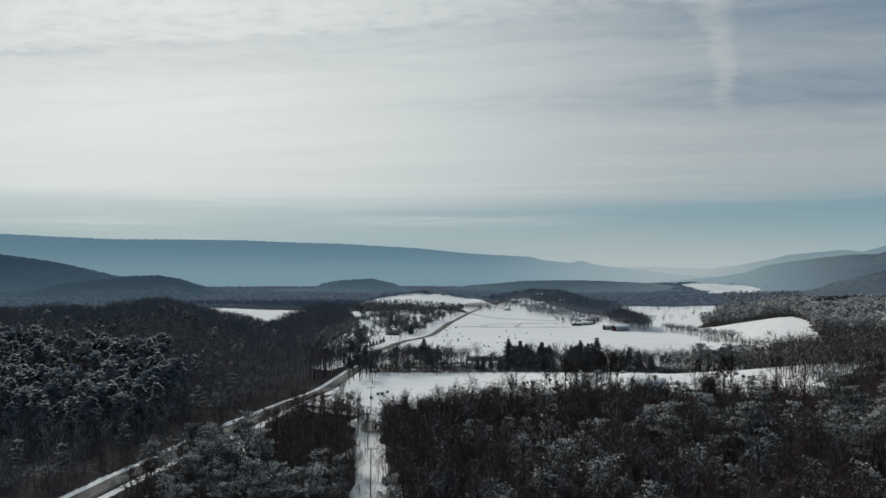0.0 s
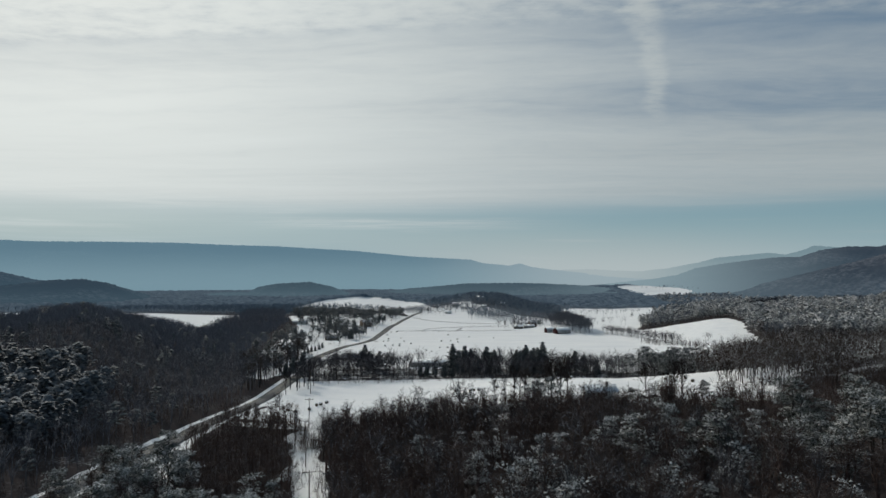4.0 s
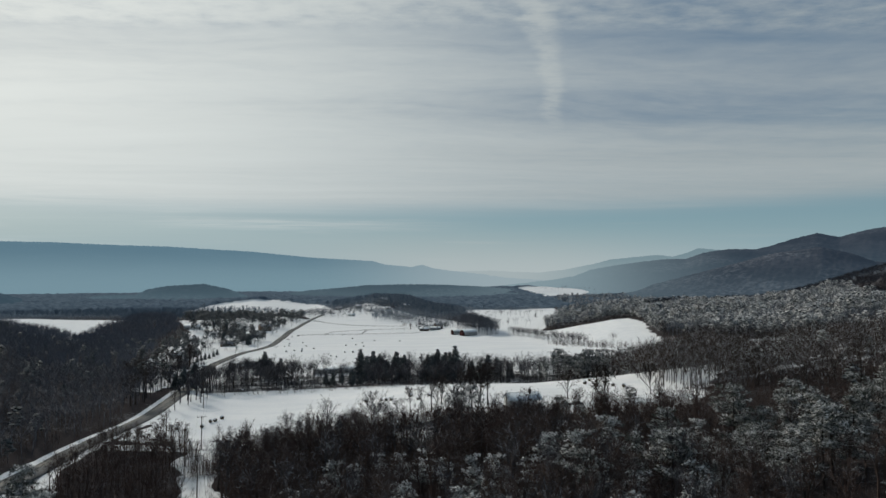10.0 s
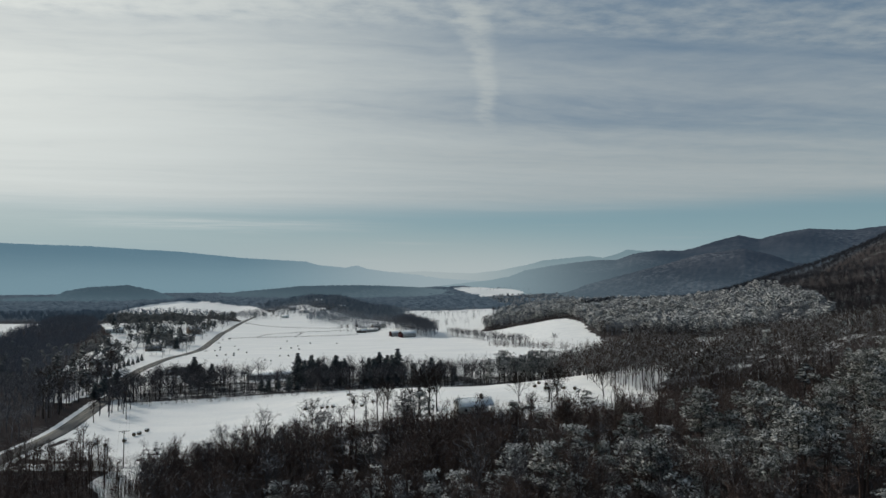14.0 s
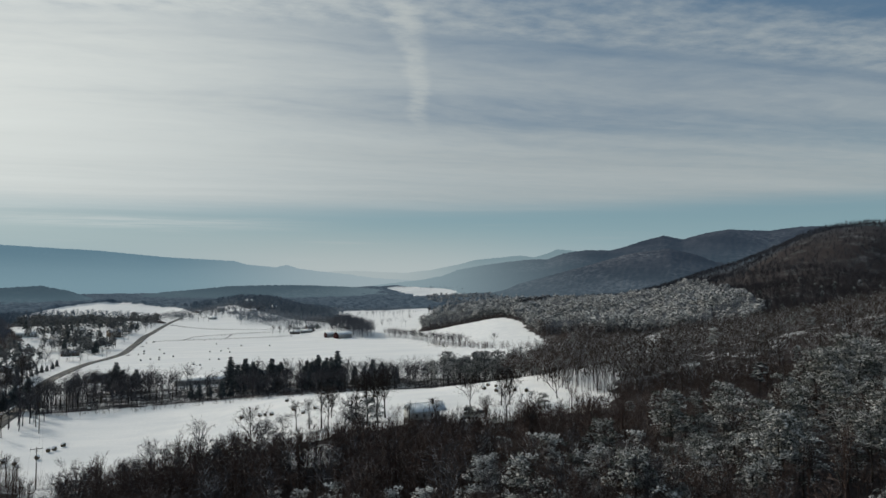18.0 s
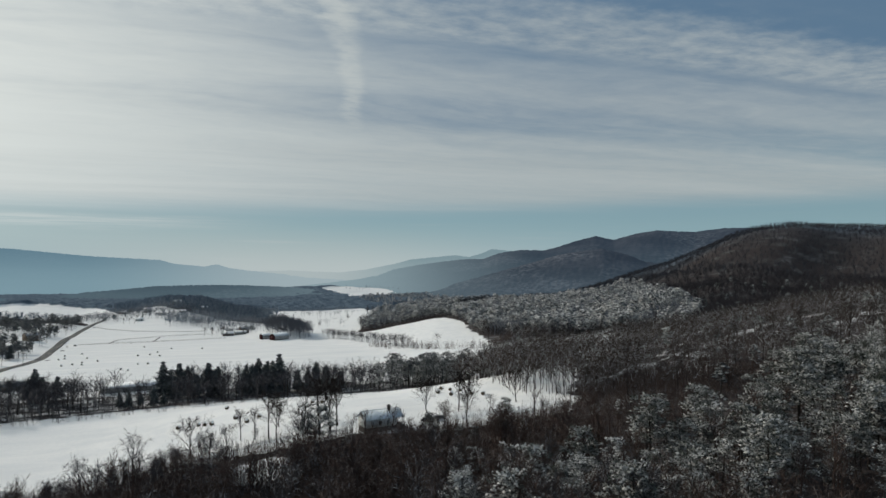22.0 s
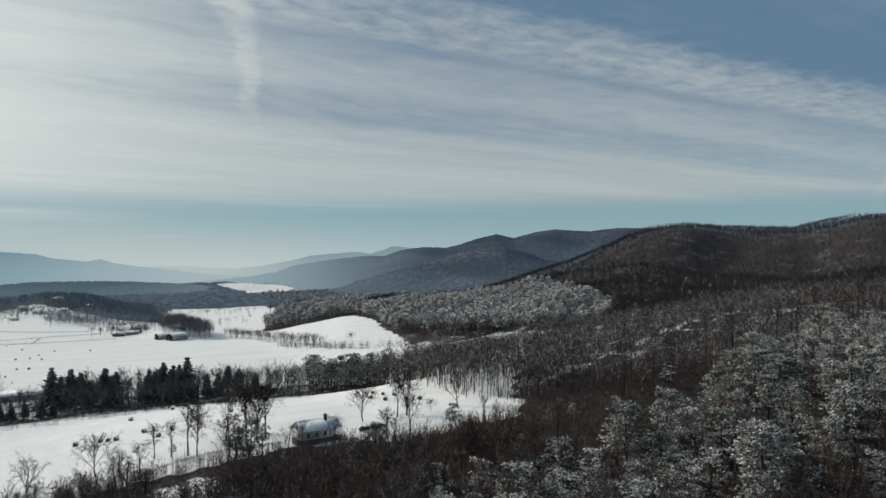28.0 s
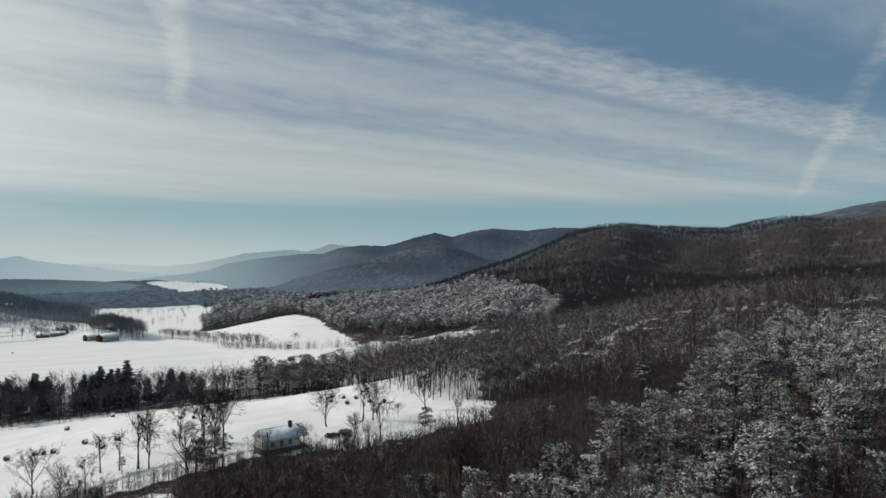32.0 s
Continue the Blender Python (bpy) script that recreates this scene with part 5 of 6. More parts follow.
def box(x0, x1, y0, y1, z0, z1):
    v = [(x, y, z) for z in (z0, z1) for x, y in ((x0, y0), (x1, y0), (x1, y1), (x0, y1))]
    q = [(0, 3, 2, 1), (4, 5, 6, 7), (0, 1, 5, 4), (1, 2, 6, 5), (2, 3, 7, 6), (3, 0, 4, 7)]
    return v, [t for a, b, c, d in q for t in ((a, b, c), (a, c, d))]


def boxes(*list_of):
    s = Shape()
    for item in list_of:
        s.put(*box(*item))
    return s.arrays()


def gable_wall(x0, x1, half, z0, z1, peak):
    """A solid house body with gables at both ends."""
    v = [(x, y, z) for x in (x0, x1) for y, z in ((-half, z0), (half, z0), (half, z1), (0, peak), (-half, z1))]
    t = [(0, 2, 1), (0, 3, 2), (0, 4, 3), (5, 6, 7), (5, 7, 8), (5, 8, 9), (0, 1, 6), (0, 6, 5), (1, 2, 7), (1, 7, 6), (2, 3, 8), (2, 8, 7), (3, 4, 9), (3, 9, 8), (4, 0, 5), (4, 5, 9)]
    return v, t


def roof_slope(x0, x1, half, eave, peak, out, thick, side):
    """One slope of a roof, as a slab; side is -1 or 1."""
    fall = (peak - eave) / half
    y1, z1 = side * (half + out), eave - out * fall
    v = [(x, y, z + d) for x in (x0, x1) for y, z in ((0, peak), (y1, z1)) for d in (0.02, 0.02 + thick)]
    q = [(0, 2, 3, 1), (4, 5, 7, 6), (1, 3, 7, 5), (0, 4, 6, 2), (0, 1, 5, 4), (2, 6, 7, 3)]
    return v, [t for a, b, c, d in q for t in ((a, b, c), (a, c, d))]


def window(parent, x, z, wide, high, y, frame_mat=None):
    """A framed window in a wall that faces along y (its sign tells the side)."""
    out = 0.06 if y > 0 else -0.06
    a, b = sorted((y - out * 0.4, y + out))
    w, h = wide / 2, high / 2
    rim = boxes((x - w - 0.1, x - w, a, b, z - h - 0.1, z + h + 0.1), (x + w, x + w + 0.1, a, b, z - h - 0.1, z + h + 0.1),
                (x - w, x + w, a, b, z + h, z + h + 0.1), (x - w, x + w, a, b, z - h - 0.1, z - h), (x - 0.03, x + 0.03, a, b, z - h, z + h))
    win = part("window", rim, frame_mat or M_TRIM, parent)
    a, b = sorted((y - out * 0.4, y + out * 0.5))
    part("pane", boxes((x - w, x + w, a, b, z - h, z + h)), M_GLASS, win, "dark window pane")
    return win


def end_window(parent, y, z, wide, high, x):
    out = 0.06 if x > 0 else -0.06
    a, b = sorted((x - out * 0.4, x + out))
    w, h = wide / 2, high / 2
    win = part("window", boxes((a, b, y - w - 0.1, y - w, z - h - 0.1, z + h + 0.1), (a, b, y + w, y + w + 0.1, z - h - 0.1, z + h + 0.1),
                               (a, b, y - w, y + w, z + h, z + h + 0.1), (a, b, y - w, y + w, z - h - 0.1, z - h)), M_TRIM, parent)
    a, b = sorted((x - out * 0.4, x + out * 0.5))
    part("pane", boxes((a, b, y - w, y + w, z - h, z + h)), M_GLASS, win, "dark window pane")


def set_down(root, x, y, turn, sink=0.0):
    root.matrix_world = pose(x, y, float(ground_z(x, y)) - sink, 0, 0, turn)


def farmhouse(x, y, turn):
    root = tagged(new("farmhouse"), "white wooden farmhouse with a grey metal roof and porch", "house")
    part("foundation", boxes((-5.9, 4.1, -3.4, 3.4, -2.2, 0.9), (4.1, 6.0, -3.3, 3.3, -2.2, 0.55)), M_STONE, root, "dark stone foundation")
    part("wall", gable_wall(-6.0, 4.2, 3.5, 0.9, 3.6, 5.6), M_SIDING, root, "white board walls")
    for side in (-1, 1):
        part("roof", roof_slope(-6.5, 6.6, 3.5, 3.6, 5.62, 0.55, 0.12, side), M_ROOF_METAL, root, "grey metal roof dusted with snow")
    part("ridge_cap", boxes((-6.5, 6.6, -0.16, 0.16, 5.70, 5.82)), M_ROOF_METAL, root)
    chimney = part("chimney", boxes((2.3, 3.1, -0.95, -0.15, 4.9, 6.7), (2.2, 3.2, -1.05, -0.05, 6.7, 6.85)), M_STONE, root, "dark brick chimney")
    part("flue", boxes((2.5, 2.9, -0.75, -0.35, 6.85, 7.15)), M_STONE, chimney)
    for wx in (-4.2, -1.6, 1.1):
        window(root, wx, 2.2, 0.85, 1.25, -3.5)
    for wx in (-3.8, 0.2):
        window(root, wx, 2.2, 0.85, 1.25, 3.5)
    end_window(root, 0.3, 4.0, 0.8, 1.0, -6.0)
    end_window(root, -1.6, 2.1, 0.8, 1.2, -6.0)
    door = part("door", boxes((4.2, 4.28, -2.2, -1.3, 0.9, 2.95)), M_WOOD, root, "brown entrance door")
    part("handle", boxes((4.28, 4.34, -1.45, -1.39, 1.85, 1.97)), M_WIRE, door)
    part("porch_deck", boxes((4.2, 6.3, -3.6, 3.5, 0.55, 0.78)), M_WOOD, root, "wooden porch deck")
    for py in (-3.45, -1.2, 1.1, 3.3):
        part("porch_post", boxes((6.1, 6.22, py - 0.06, py + 0.06, 0.78, 3.75)), M_TRIM, root)
    part("porch_rail", boxes((6.12, 6.2, -3.4, 3.3, 1.55, 1.62), (6.12, 6.2, -3.4, 3.3, 1.0, 1.06), (4.3, 6.2, -3.5, -3.42, 1.55, 1.62)), M_WOOD, root)
    part("beam", boxes((4.2, 6.4, -3.6, -3.4, 3.35, 3.6), (4.2, 6.4, 3.4, 3.6, 3.35, 3.6), (6.1, 6.3, -3.4, 3.4, 3.5, 3.75)), M_TRIM, root)
    for k in range(3):
        part("step", boxes((6.3 + 0.3 * k, 6.62 + 0.3 * k, -2.6, -1.4, -1.2, 0.55 - 0.19 * k)), M_WOOD, root)
    set_down(root, x, y, turn, -0.5)
    return root


def small_house(x, y, turn, long, deep, wall, roof, label, name="house", storeys=1, chimney=True):
    root = tagged(new(name), label, "house" if name == "house" else name)
    high = 2.7 * storeys + 0.4
    half, end = deep / 2, long / 2
    part("foundation", boxes((-end + 0.1, end - 0.1, -half + 0.1, half - 0.1, -1.2, 0.4)), M_STONE, root)
    part("wall", gable_wall(-end, end, half, 0.4, high, high + deep * 0.30), wall, root)
    for side in (-1, 1):
        part("roof", roof_slope(-end - 0.4, end + 0.4, half, high, high + deep * 0.30 + 0.02, 0.45, 0.22, side), roof, root)
    for s in range(storeys):
        for k in range(int(long // 3.2)):
            wx = -end + 1.7 + k * 3.1
            window(root, wx, 1.9 + 2.7 * s, 1.0, 1.3, -half)
    end_window(root, 0.0, high + 0.2, 0.8, 0.9, -end)
    part("door", boxes((end - 1.6, end - 0.7, -half - 0.07, -half + 0.03, 0.4, 2.45)), M_WOOD, root)
    if chimney:
        part("chimney", boxes((end * 0.3, end * 0.3 + 0.8, -0.4, 0.4, high + 0.4, high + deep * 0.30 + 1.0)), M_STONE, root)
    set_down(root, x, y, turn, 0.15)
    return root


def barn(x, y, turn, long, deep, high, wall, roof, label):
    root = tagged(new("barn"), label, "barn")
    half, end = deep / 2, long / 2
    part("wall", gable_wall(-end, end, half, -0.8, high, high + deep * 0.27), wall, root)
    for side in (-1, 1):
        part("roof", roof_slope(-end - 0.4, end + 0.4, half, high, high + deep * 0.27 + 0.02, 0.4, 0.18, side), roof, root)
    door = part("barn_door", boxes((-end - 0.1, -end - 0.01, -1.9, 1.9, 0.0, 3.4)), M_RED_WALL, root, "dark sliding door")
    part("rail", boxes((-end - 0.14, -end - 0.02, -2.6, 2.6, 3.4, 3.55)), M_WIRE, door)
    part("side_boards", boxes((-end + 0.05, end - 0.05, -half - 0.06, -half - 0.005, 0.3, high - 0.15)), M_GREY_WALL, root, "pale boards on the long side")
    for k in range(int(long // 4)):
        window(root, -end + 2.5 + 4 * k, high * 0.55, 0.9, 0.9, -half - 0.06)
    set_down(root, x, y, turn)
    return root


def long_shed(x, y, turn, long, deep, high, label):
    """A low open-fronted shed with a single slope of snow on its roof."""
    root = tagged(new("shed"), label, "shed")
    end, half = long / 2, deep / 2
    part("back_wall", boxes((-end, end, half - 0.15, half, -0.5, high + 0.85)), M_BROWN_WALL, root)
    for s in (-1, 1):
        part("side_wall", boxes((s * end - 0.08, s * end + 0.08, -half, half - 0.15, -0.5, high - 0.55)), M_BROWN_WALL, root)
    for k in range(int(long // 4) + 1):
        px = -end + 0.2 + k * (long - 0.4) / int(long // 4)
        part("post", boxes((px - 0.12, px + 0.12, -half + 0.05, -half + 0.29, -0.4, high - 0.15)), M_WOOD, root)
    part("front_beam", boxes((-end, end, -half + 0.02, -half + 0.30, high - 0.75, high - 0.1)), M_GREY_WALL, root, "grey front fascia")
    part("front_wall", boxes((-end + 0.3, end - 0.3, -half + 0.4, -half + 0.52, -0.4, high - 0.75)), M_GREY_WALL, root, "weathered grey boards")
    v = [(xx, yy, z + d) for xx in (-end - 0.4, end + 0.4) for yy, z in ((-half - 0.5, high), (half + 0.4, high + 1.0)) for d in (0.0, 0.4)]
    q = [(0, 2, 3, 1), (4, 5, 7, 6), (1, 3, 7, 5), (0, 4, 6, 2), (0, 1, 5, 4), (2, 6, 7, 3)]
    part("roof", (v, [t for a, b, c, d in q for t in ((a, b, c), (a, c, d))]), M_ROOF_SNOW, root, "flat roof under thick snow")
    set_down(root, x, y, turn)
    return root


farmhouse(37.9, 292.7, 9.0)
barn(78, 846, 28, 18, 10, 4.4, M_RED_WALL, M_ROOF_METAL, "red wooden barn with a pale metal roof")
barn(64, 858, 20, 9, 8, 4.2, M_RED_WALL, M_ROOF_SNOW, "small red barn with snow on its roof")
small_house(30, 928, -8, 12, 7, M_BROWN_WALL, M_ROOF_SNOW, "dark farm building with a snowy roof", "farm_building", 1, False)
small_house(50, 960, 18, 10, 8, M_BROWN_WALL, M_ROOF_DARK, "dark farmhouse with a steep roof", storeys=2)
small_house(44, 934, 5, 13, 6, M_GREY_WALL, M_ROOF_SNOW, "long grey outbuilding with a snowy roof", "farm_building", 1, False)
long_shed(-45, 497, 4, 34, 9, 2.7, "long low farm shed with snow on its flat roof")
small_house(-12, 512, 10, 9, 6, M_BROWN_WALL, M_ROOF_SNOW, "brown shed roof behind the pines", "outbuilding", 1, False)
small_house(33, 500, -12, 8, 6, M_GREY_WALL, M_ROOF_SNOW, "small grey outbuilding under snow among evergreens", "outbuilding", 1, False)
small_house(-108, 520, 3, 13, 7, M_BROWN_WALL, M_ROOF_DARK, "low brown shed beside the road", "outbuilding", 1, False)
VILLAGE_HOUSES = [(-244, 868, 10, 18, 8, 1), (-201, 895, 25, 9, 8, 2), (-190, 850, -10, 14, 9, 1), (-166, 893, 35, 12, 9, 2), (-166, 812, 20, 15, 9, 1),
                  (-168, 716, 15, 14, 8, 1), (-178, 596, 30, 13, 8, 1), (-170, 985, 12, 12, 8, 1), (-176, 1080, -20, 12, 8, 1), (-215, 760, 5, 12, 8, 1)]
LOOKS = [(M_SIDING, M_ROOF_SNOW, "white house with a snowy roof"), (M_BROWN_WALL, M_ROOF_SNOW, "brown house with a snowy roof"),
         (M_GREY_WALL, M_ROOF_SNOW, "grey house with a snowy roof"), (M_BROWN_WALL, M_ROOF_DARK, "dark brown house with bare shingles")]
for k, (hx, hy, turn, long, deep, storeys) in enumerate(VILLAGE_HOUSES):
    wall, roof, label = LOOKS[(0, 0, 1, 3, 1, 3, 2, 0, 2, 1)[k]]
    tagged(small_house(hx, hy, turn, long, deep, wall, roof, label, storeys=storeys), group="houses along the road")
for k, (hx, hy, turn, long, deep, storeys) in enumerate([(-29, 1405, 15, 20, 10, 2), (-80, 1211, -10, 14, 9, 1), (-112, 1345, 20, 13, 9, 1),
                                                         (-74, 1330, -15, 15, 9, 2), (-50, 1270, 8, 13, 8, 1), (-20, 1300, 30, 12, 9, 1), (-140, 1300, 0, 12, 8, 1), (15, 1350, 12, 14, 9, 1)]):
    wall, roof, label = LOOKS[(2, 0, 1, 2, 0, 2, 0, 2)[k]]
    tagged(small_house(hx, hy, turn, long * 0.72, deep * 0.78, wall, roof, label, storeys=storeys), group="houses of the hamlet")


# ---- hay bales, poles, cars, fences, single trees ----
def bale_shapes(seed):
    r = np.random.default_rng(seed)
    n, roll, cap = 14, Shape(), Shape()
    rings = []
    for x, k in ((-0.62, 0.0), (-0.62, 0.62), (-0.55, 0.72), (0.0, 0.75), (0.55, 0.72), (0.62, 0.62), (0.62, 0.0)):
        a = np.arange(n) * 2 * np.pi / n
        wob = k * (1 + r.normal(0, 0.02, n))
        rings.append(np.stack([np.full(n, x) + r.normal(0, 0.01, n), np.cos(a) * wob, 0.68 + np.sin(a) * wob], 1))
    k = np.arange(n)
    nxt = (k + 1) % n
    tris = []
    for j in range(6):
        tris += [np.stack([k + j * n, nxt + j * n, nxt + (j + 1) * n], 1), np.stack([k + j * n, nxt + (j + 1) * n, k + (j + 1) * n], 1)]
    roll.put(np.vstack(rings), np.concatenate(tris))
    # the snow cap lies over the upper third
    m, rows = 8, []
    for x, lift in ((-0.68, 0.0), (-0.62, 0.24), (0.0, 0.32), (0.62, 0.24), (0.68, 0.0)):
        a = np.linspace(0.10 * np.pi, 0.90 * np.pi, m)
        thick = lift * np.sin((a - a[0]) / (a[-1] - a[0]) * np.pi) ** 0.6
        rows.append(np.stack([np.full(m, x), np.cos(a) * (0.755 + thick), 0.68 + np.sin(a) * (0.755 + thick)], 1))
    rows = np.stack(rows)
    q = np.arange(5 * m).reshape(5, m)
    quads = np.stack([q[:-1, :-1], q[:-1, 1:], q[1:, 1:], q[1:, :-1]], -1).reshape(-1, 4)
    cap.put(rows.reshape(-1, 3), np.concatenate([quads[:, :3], quads[:, [0, 2, 3]]]))
    return roll.arrays(), cap.arrays()


def bale(seed):
    root = tagged(new("hay_bale"), "round hay bale with a cap of snow", "hay bale")
    roll, cap = bale_shapes(seed)
    part("roll", roll, M_BALE, root, "weathered dark hay")
    part("snow_cap", cap, M_SNOW, root, "white snow cap")
    return root


bale_roots = [bale(k) for k in range(3)]
HOME_BALES = [(-22, 354), (-15, 351), (-13, 349), (-10.6, 347.5), (-3, 387), (-2, 350), (1, 338), (6, 344), (15, 409), (28, 358), (31, 353), (35, 367),
              (76, 345), (74.5, 339), (79, 347), (80, 340), (77, 331), (82.5, 335), (83, 326), (86, 321), (-96, 323), (-92, 320), (-87, 326), (-86, 335), (-84.6, 337), (-83, 342), (-90, 415)]
BIG_BALES = [(-112, 700), (-102, 644), (-113, 738), (-109, 709), (-96, 651), (-102, 754), (-91, 663), (-89, 646), (-92, 703), (-81, 668), (-60, 602), (-55, 594), (-51, 635),
             (-55, 707), (-55, 811), (-44, 633), (-46, 713), (-41, 744), (-38, 699), (-30, 783), (-3, 770), (-70, 868)]
pick = random.Random(4)
for spots, group, sizes in ((HOME_BALES, "hay bales on the home field", (0.85, 1.0)), (BIG_BALES, "hay bales on the big field", (0.75, 0.95))):
    for bx, by in spots:
        ob = copy_thing(bale_roots[pick.randrange(3)], pose(bx, by, float(ground_z(bx, by)) - 0.05, 0, 0, pick.uniform(0, 180)) @ Matrix.Scale(pick.uniform(*sizes), 4))
        tagged(ob, group=group)
for root in bale_roots:
    for ob in (*root.children, root):
        bpy.data.objects.remove(ob)


def utility_pole(x, y, turn, high=11.5, arms=1):
    root = tagged(new("utility_pole"), "dark wooden utility pole with a crossarm", "utility pole")
    s = Shape()
    s.limb((0, 0, -1.0), (0, 0, high), 0.17, 0.11, 10)
    part("pole", s.arrays(), M_POLE, root)
    for k in range(arms):
        z = high - 0.5 - 1.3 * k
        arm = part("crossarm", boxes((-1.6, 1.6, 0.1, 0.22, z - 0.07, z + 0.07)), M_POLE, root)
        for ix in (-1.45, -0.6, 0.6, 1.45):
            s = Shape()
            s.limb((ix, 0.16, z + 0.07), (ix, 0.16, z + 0.22), 0.05, 0.06, 8)
            s.limb((ix, 0.16, z + 0.22), (ix, 0.16, z + 0.30), 0.06, 0.03, 8)
            part("insulator", s.arrays(), M_CERAMIC, arm)
        s = Shape()
        s.limb((-0.7, 0.16, z - 0.05), (0, 0.08, z - 0.8), 0.025, 0.025, 4)
        s.limb((0.7, 0.16, z - 0.05), (0, 0.08, z - 0.8), 0.025, 0.025, 4)
        part("brace", s.arrays(), M_POLE, root)
    root.matrix_world = pose(x, y, float(ground_z(x, y)), 0, 0, turn)
    return np.array([x, y, float(ground_z(x, y)) + high - 0.2]), turn


def wire_span(a, b, offset, sag):
    (p, ta), (q, tb) = a, b
    p = p + np.array([math.cos(radians(ta)), math.sin(radians(ta)), 0]) * offset
    q = q + np.array([math.cos(radians(tb)), math.sin(radians(tb)), 0]) * offset
    s, last = Shape(), p
    for k in range(1, 11):
        f = k / 10
        now = p + (q - p) * f - np.array([0, 0, 4 * sag * f * (1 - f)])
        s.limb(last, now, 0.014, 0.014, 3)
        last = now
    tagged(new("power_line", mesh_of("power_line", *s.arrays(), [M_WIRE])), "thin dark power line hanging between poles", "power line")


LINE_POLES = [(-47.5, 178), (-63, 232), (-77, 288), (-97.5, 367), (-115, 440)]
tops = [utility_pole(px, py, 17, 12.0 if k else 13.0) for k, (px, py) in enumerate(LINE_POLES)]
for a, b in zip(tops[:-1], tops[1:]):
    for off in (-1.45, 0.6, 1.45):
        wire_span(a, b, off, 1.2)
ROAD_POLES = [(-114, 472), (-131.5, 585), (-128, 655), (-146, 790), (-149, 877), (-150, 1010), (-150, 1165)]
tops = [utility_pole(px, py, 5, 10.0) for px, py in ROAD_POLES]
for a, b in zip(tops[:-1], tops[1:]):
    wire_span(a, b, 0.6, 1.6)


def car(x, y, turn, paint, label):
    root = tagged(new("car"), label, "car")
    s = Shape()
    side = [(-2.15, 0.35), (-2.2, 0.85), (-1.75, 0.98), (-1.15, 1.42), (0.55, 1.45), (1.15, 1.0), (2.05, 0.88), (2.2, 0.6), (2.15, 0.35)]
    n = len(side)
    v = [(px, w * (0.82 if pz > 1.2 else 0.9), pz) for w in (-1, 1) for px, pz in side]
    t = [(0, k, k + 1) for k in range(1, n - 1)] + [(n, n + k + 1, n + k) for k in range(1, n - 1)]
    for k in range(n):
        j = (k + 1) % n
        t += [(k, k + n, j + n), (k, j + n, j)]
    s.put(v, t)
    part("body", s.arrays(), paint, root)
    part("side_window", boxes((-1.0, 0.6, -0.91, -0.84, 1.02, 1.34), (-1.0, 0.6, 0.84, 0.91, 1.02, 1.34)), M_GLASS, root, "dark side windows")
    part("roof_snow", boxes((-1.1, 0.5, -0.7, 0.7, 1.43, 1.53)), M_SNOW, root, "snow left on the roof")
    for wx in (-1.35, 1.35):
        for wy in (-0.86, 0.86):
            w = Shape()
            w.limb((wx, wy - 0.1, 0.33), (wx, wy + 0.1, 0.33), 0.33, 0.33, 14)
            wheel = part("wheel", w.arrays(), M_TYRE, root, "black tyre")
            r = Shape()
            r.limb((wx, wy - 0.11, 0.33), (wx, wy + 0.11, 0.33), 0.18, 0.18, 10)
            part("rim", r.arrays(), M_CAR_GREY, wheel)
    for wy in (-0.62, 0.62):
        part("headlight", boxes((2.12, 2.2, wy - 0.16, wy + 0.16, 0.66, 0.8)), M_LAMP, root)
    set_down(root, x, y, turn)


car(55.5, 297.5, 12, M_CAR_PAINT, "black car parked in the snow beside the farmhouse")
car(60.5, 299.5, 20, M_CAR_GREY, "dark grey car parked in the snow beside the farmhouse")
car(-120.5, 856, 85, M_CAR_PAINT, "dark vehicle parked by the field fence")


def fence(points, label):
    """Posts and two rails along a line."""
    root = tagged(new("fence"), label, "fence")
    line = smooth_line(points, 5.0)
    zs = ground_z(line[:, 0], line[:, 1])
    for (px, py), z in zip(line, zs):
        part("post", boxes((px - 0.09, px + 0.09, py - 0.09, py + 0.09, z - 0.3, z + 1.35)), M_POLE, root)
    for k in range(len(line) - 1):
        for h in (0.55, 1.1):
            rail = Shape()
            rail.limb((*line[k], zs[k] + h), (*line[k + 1], zs[k + 1] + h), 0.06, 0.06, 4)
            part("rail", rail.arrays(), M_POLE, root)


fence([(-135, 1135), (-110, 1085), (-80, 1045), (-45, 1015), (-16, 1003), (8, 1005)], "dark rail fence across the snowy field")
fence([(-121, 865), (-92, 872), (-50, 878), (-10, 882), (24, 890)], "dark rail fence along the big field")
fence([(-92, 873), (-84, 915), (-60, 930), (-35, 945), (15, 960)], "dark rail fence of a paddock")
fence([(-49, 880), (-44, 935)], "short rail fence between paddocks")


# dry weeds stand along the fences
for k, points in enumerate(([(-135, 1135), (-110, 1085), (-80, 1045), (-45, 1015), (-16, 1003), (8, 1005)], [(-121, 865), (-92, 872), (-50, 878), (-10, 882), (24, 890)],
                            [(-92, 873), (-84, 915), (-60, 930), (-35, 945), (15, 960)], [(-49, 880), (-44, 935)])):
    weeds = smooth_line(points, 1.2)
    weeds = weeds + np.random.default_rng(80 + k).normal(0, 0.35, weeds.shape)
    stuff("fence_weeds", SAPLING, weeds, 0.16, 0.32, M_CREEK, "strip of dry weeds along a field fence", "weeds", 90 + k)


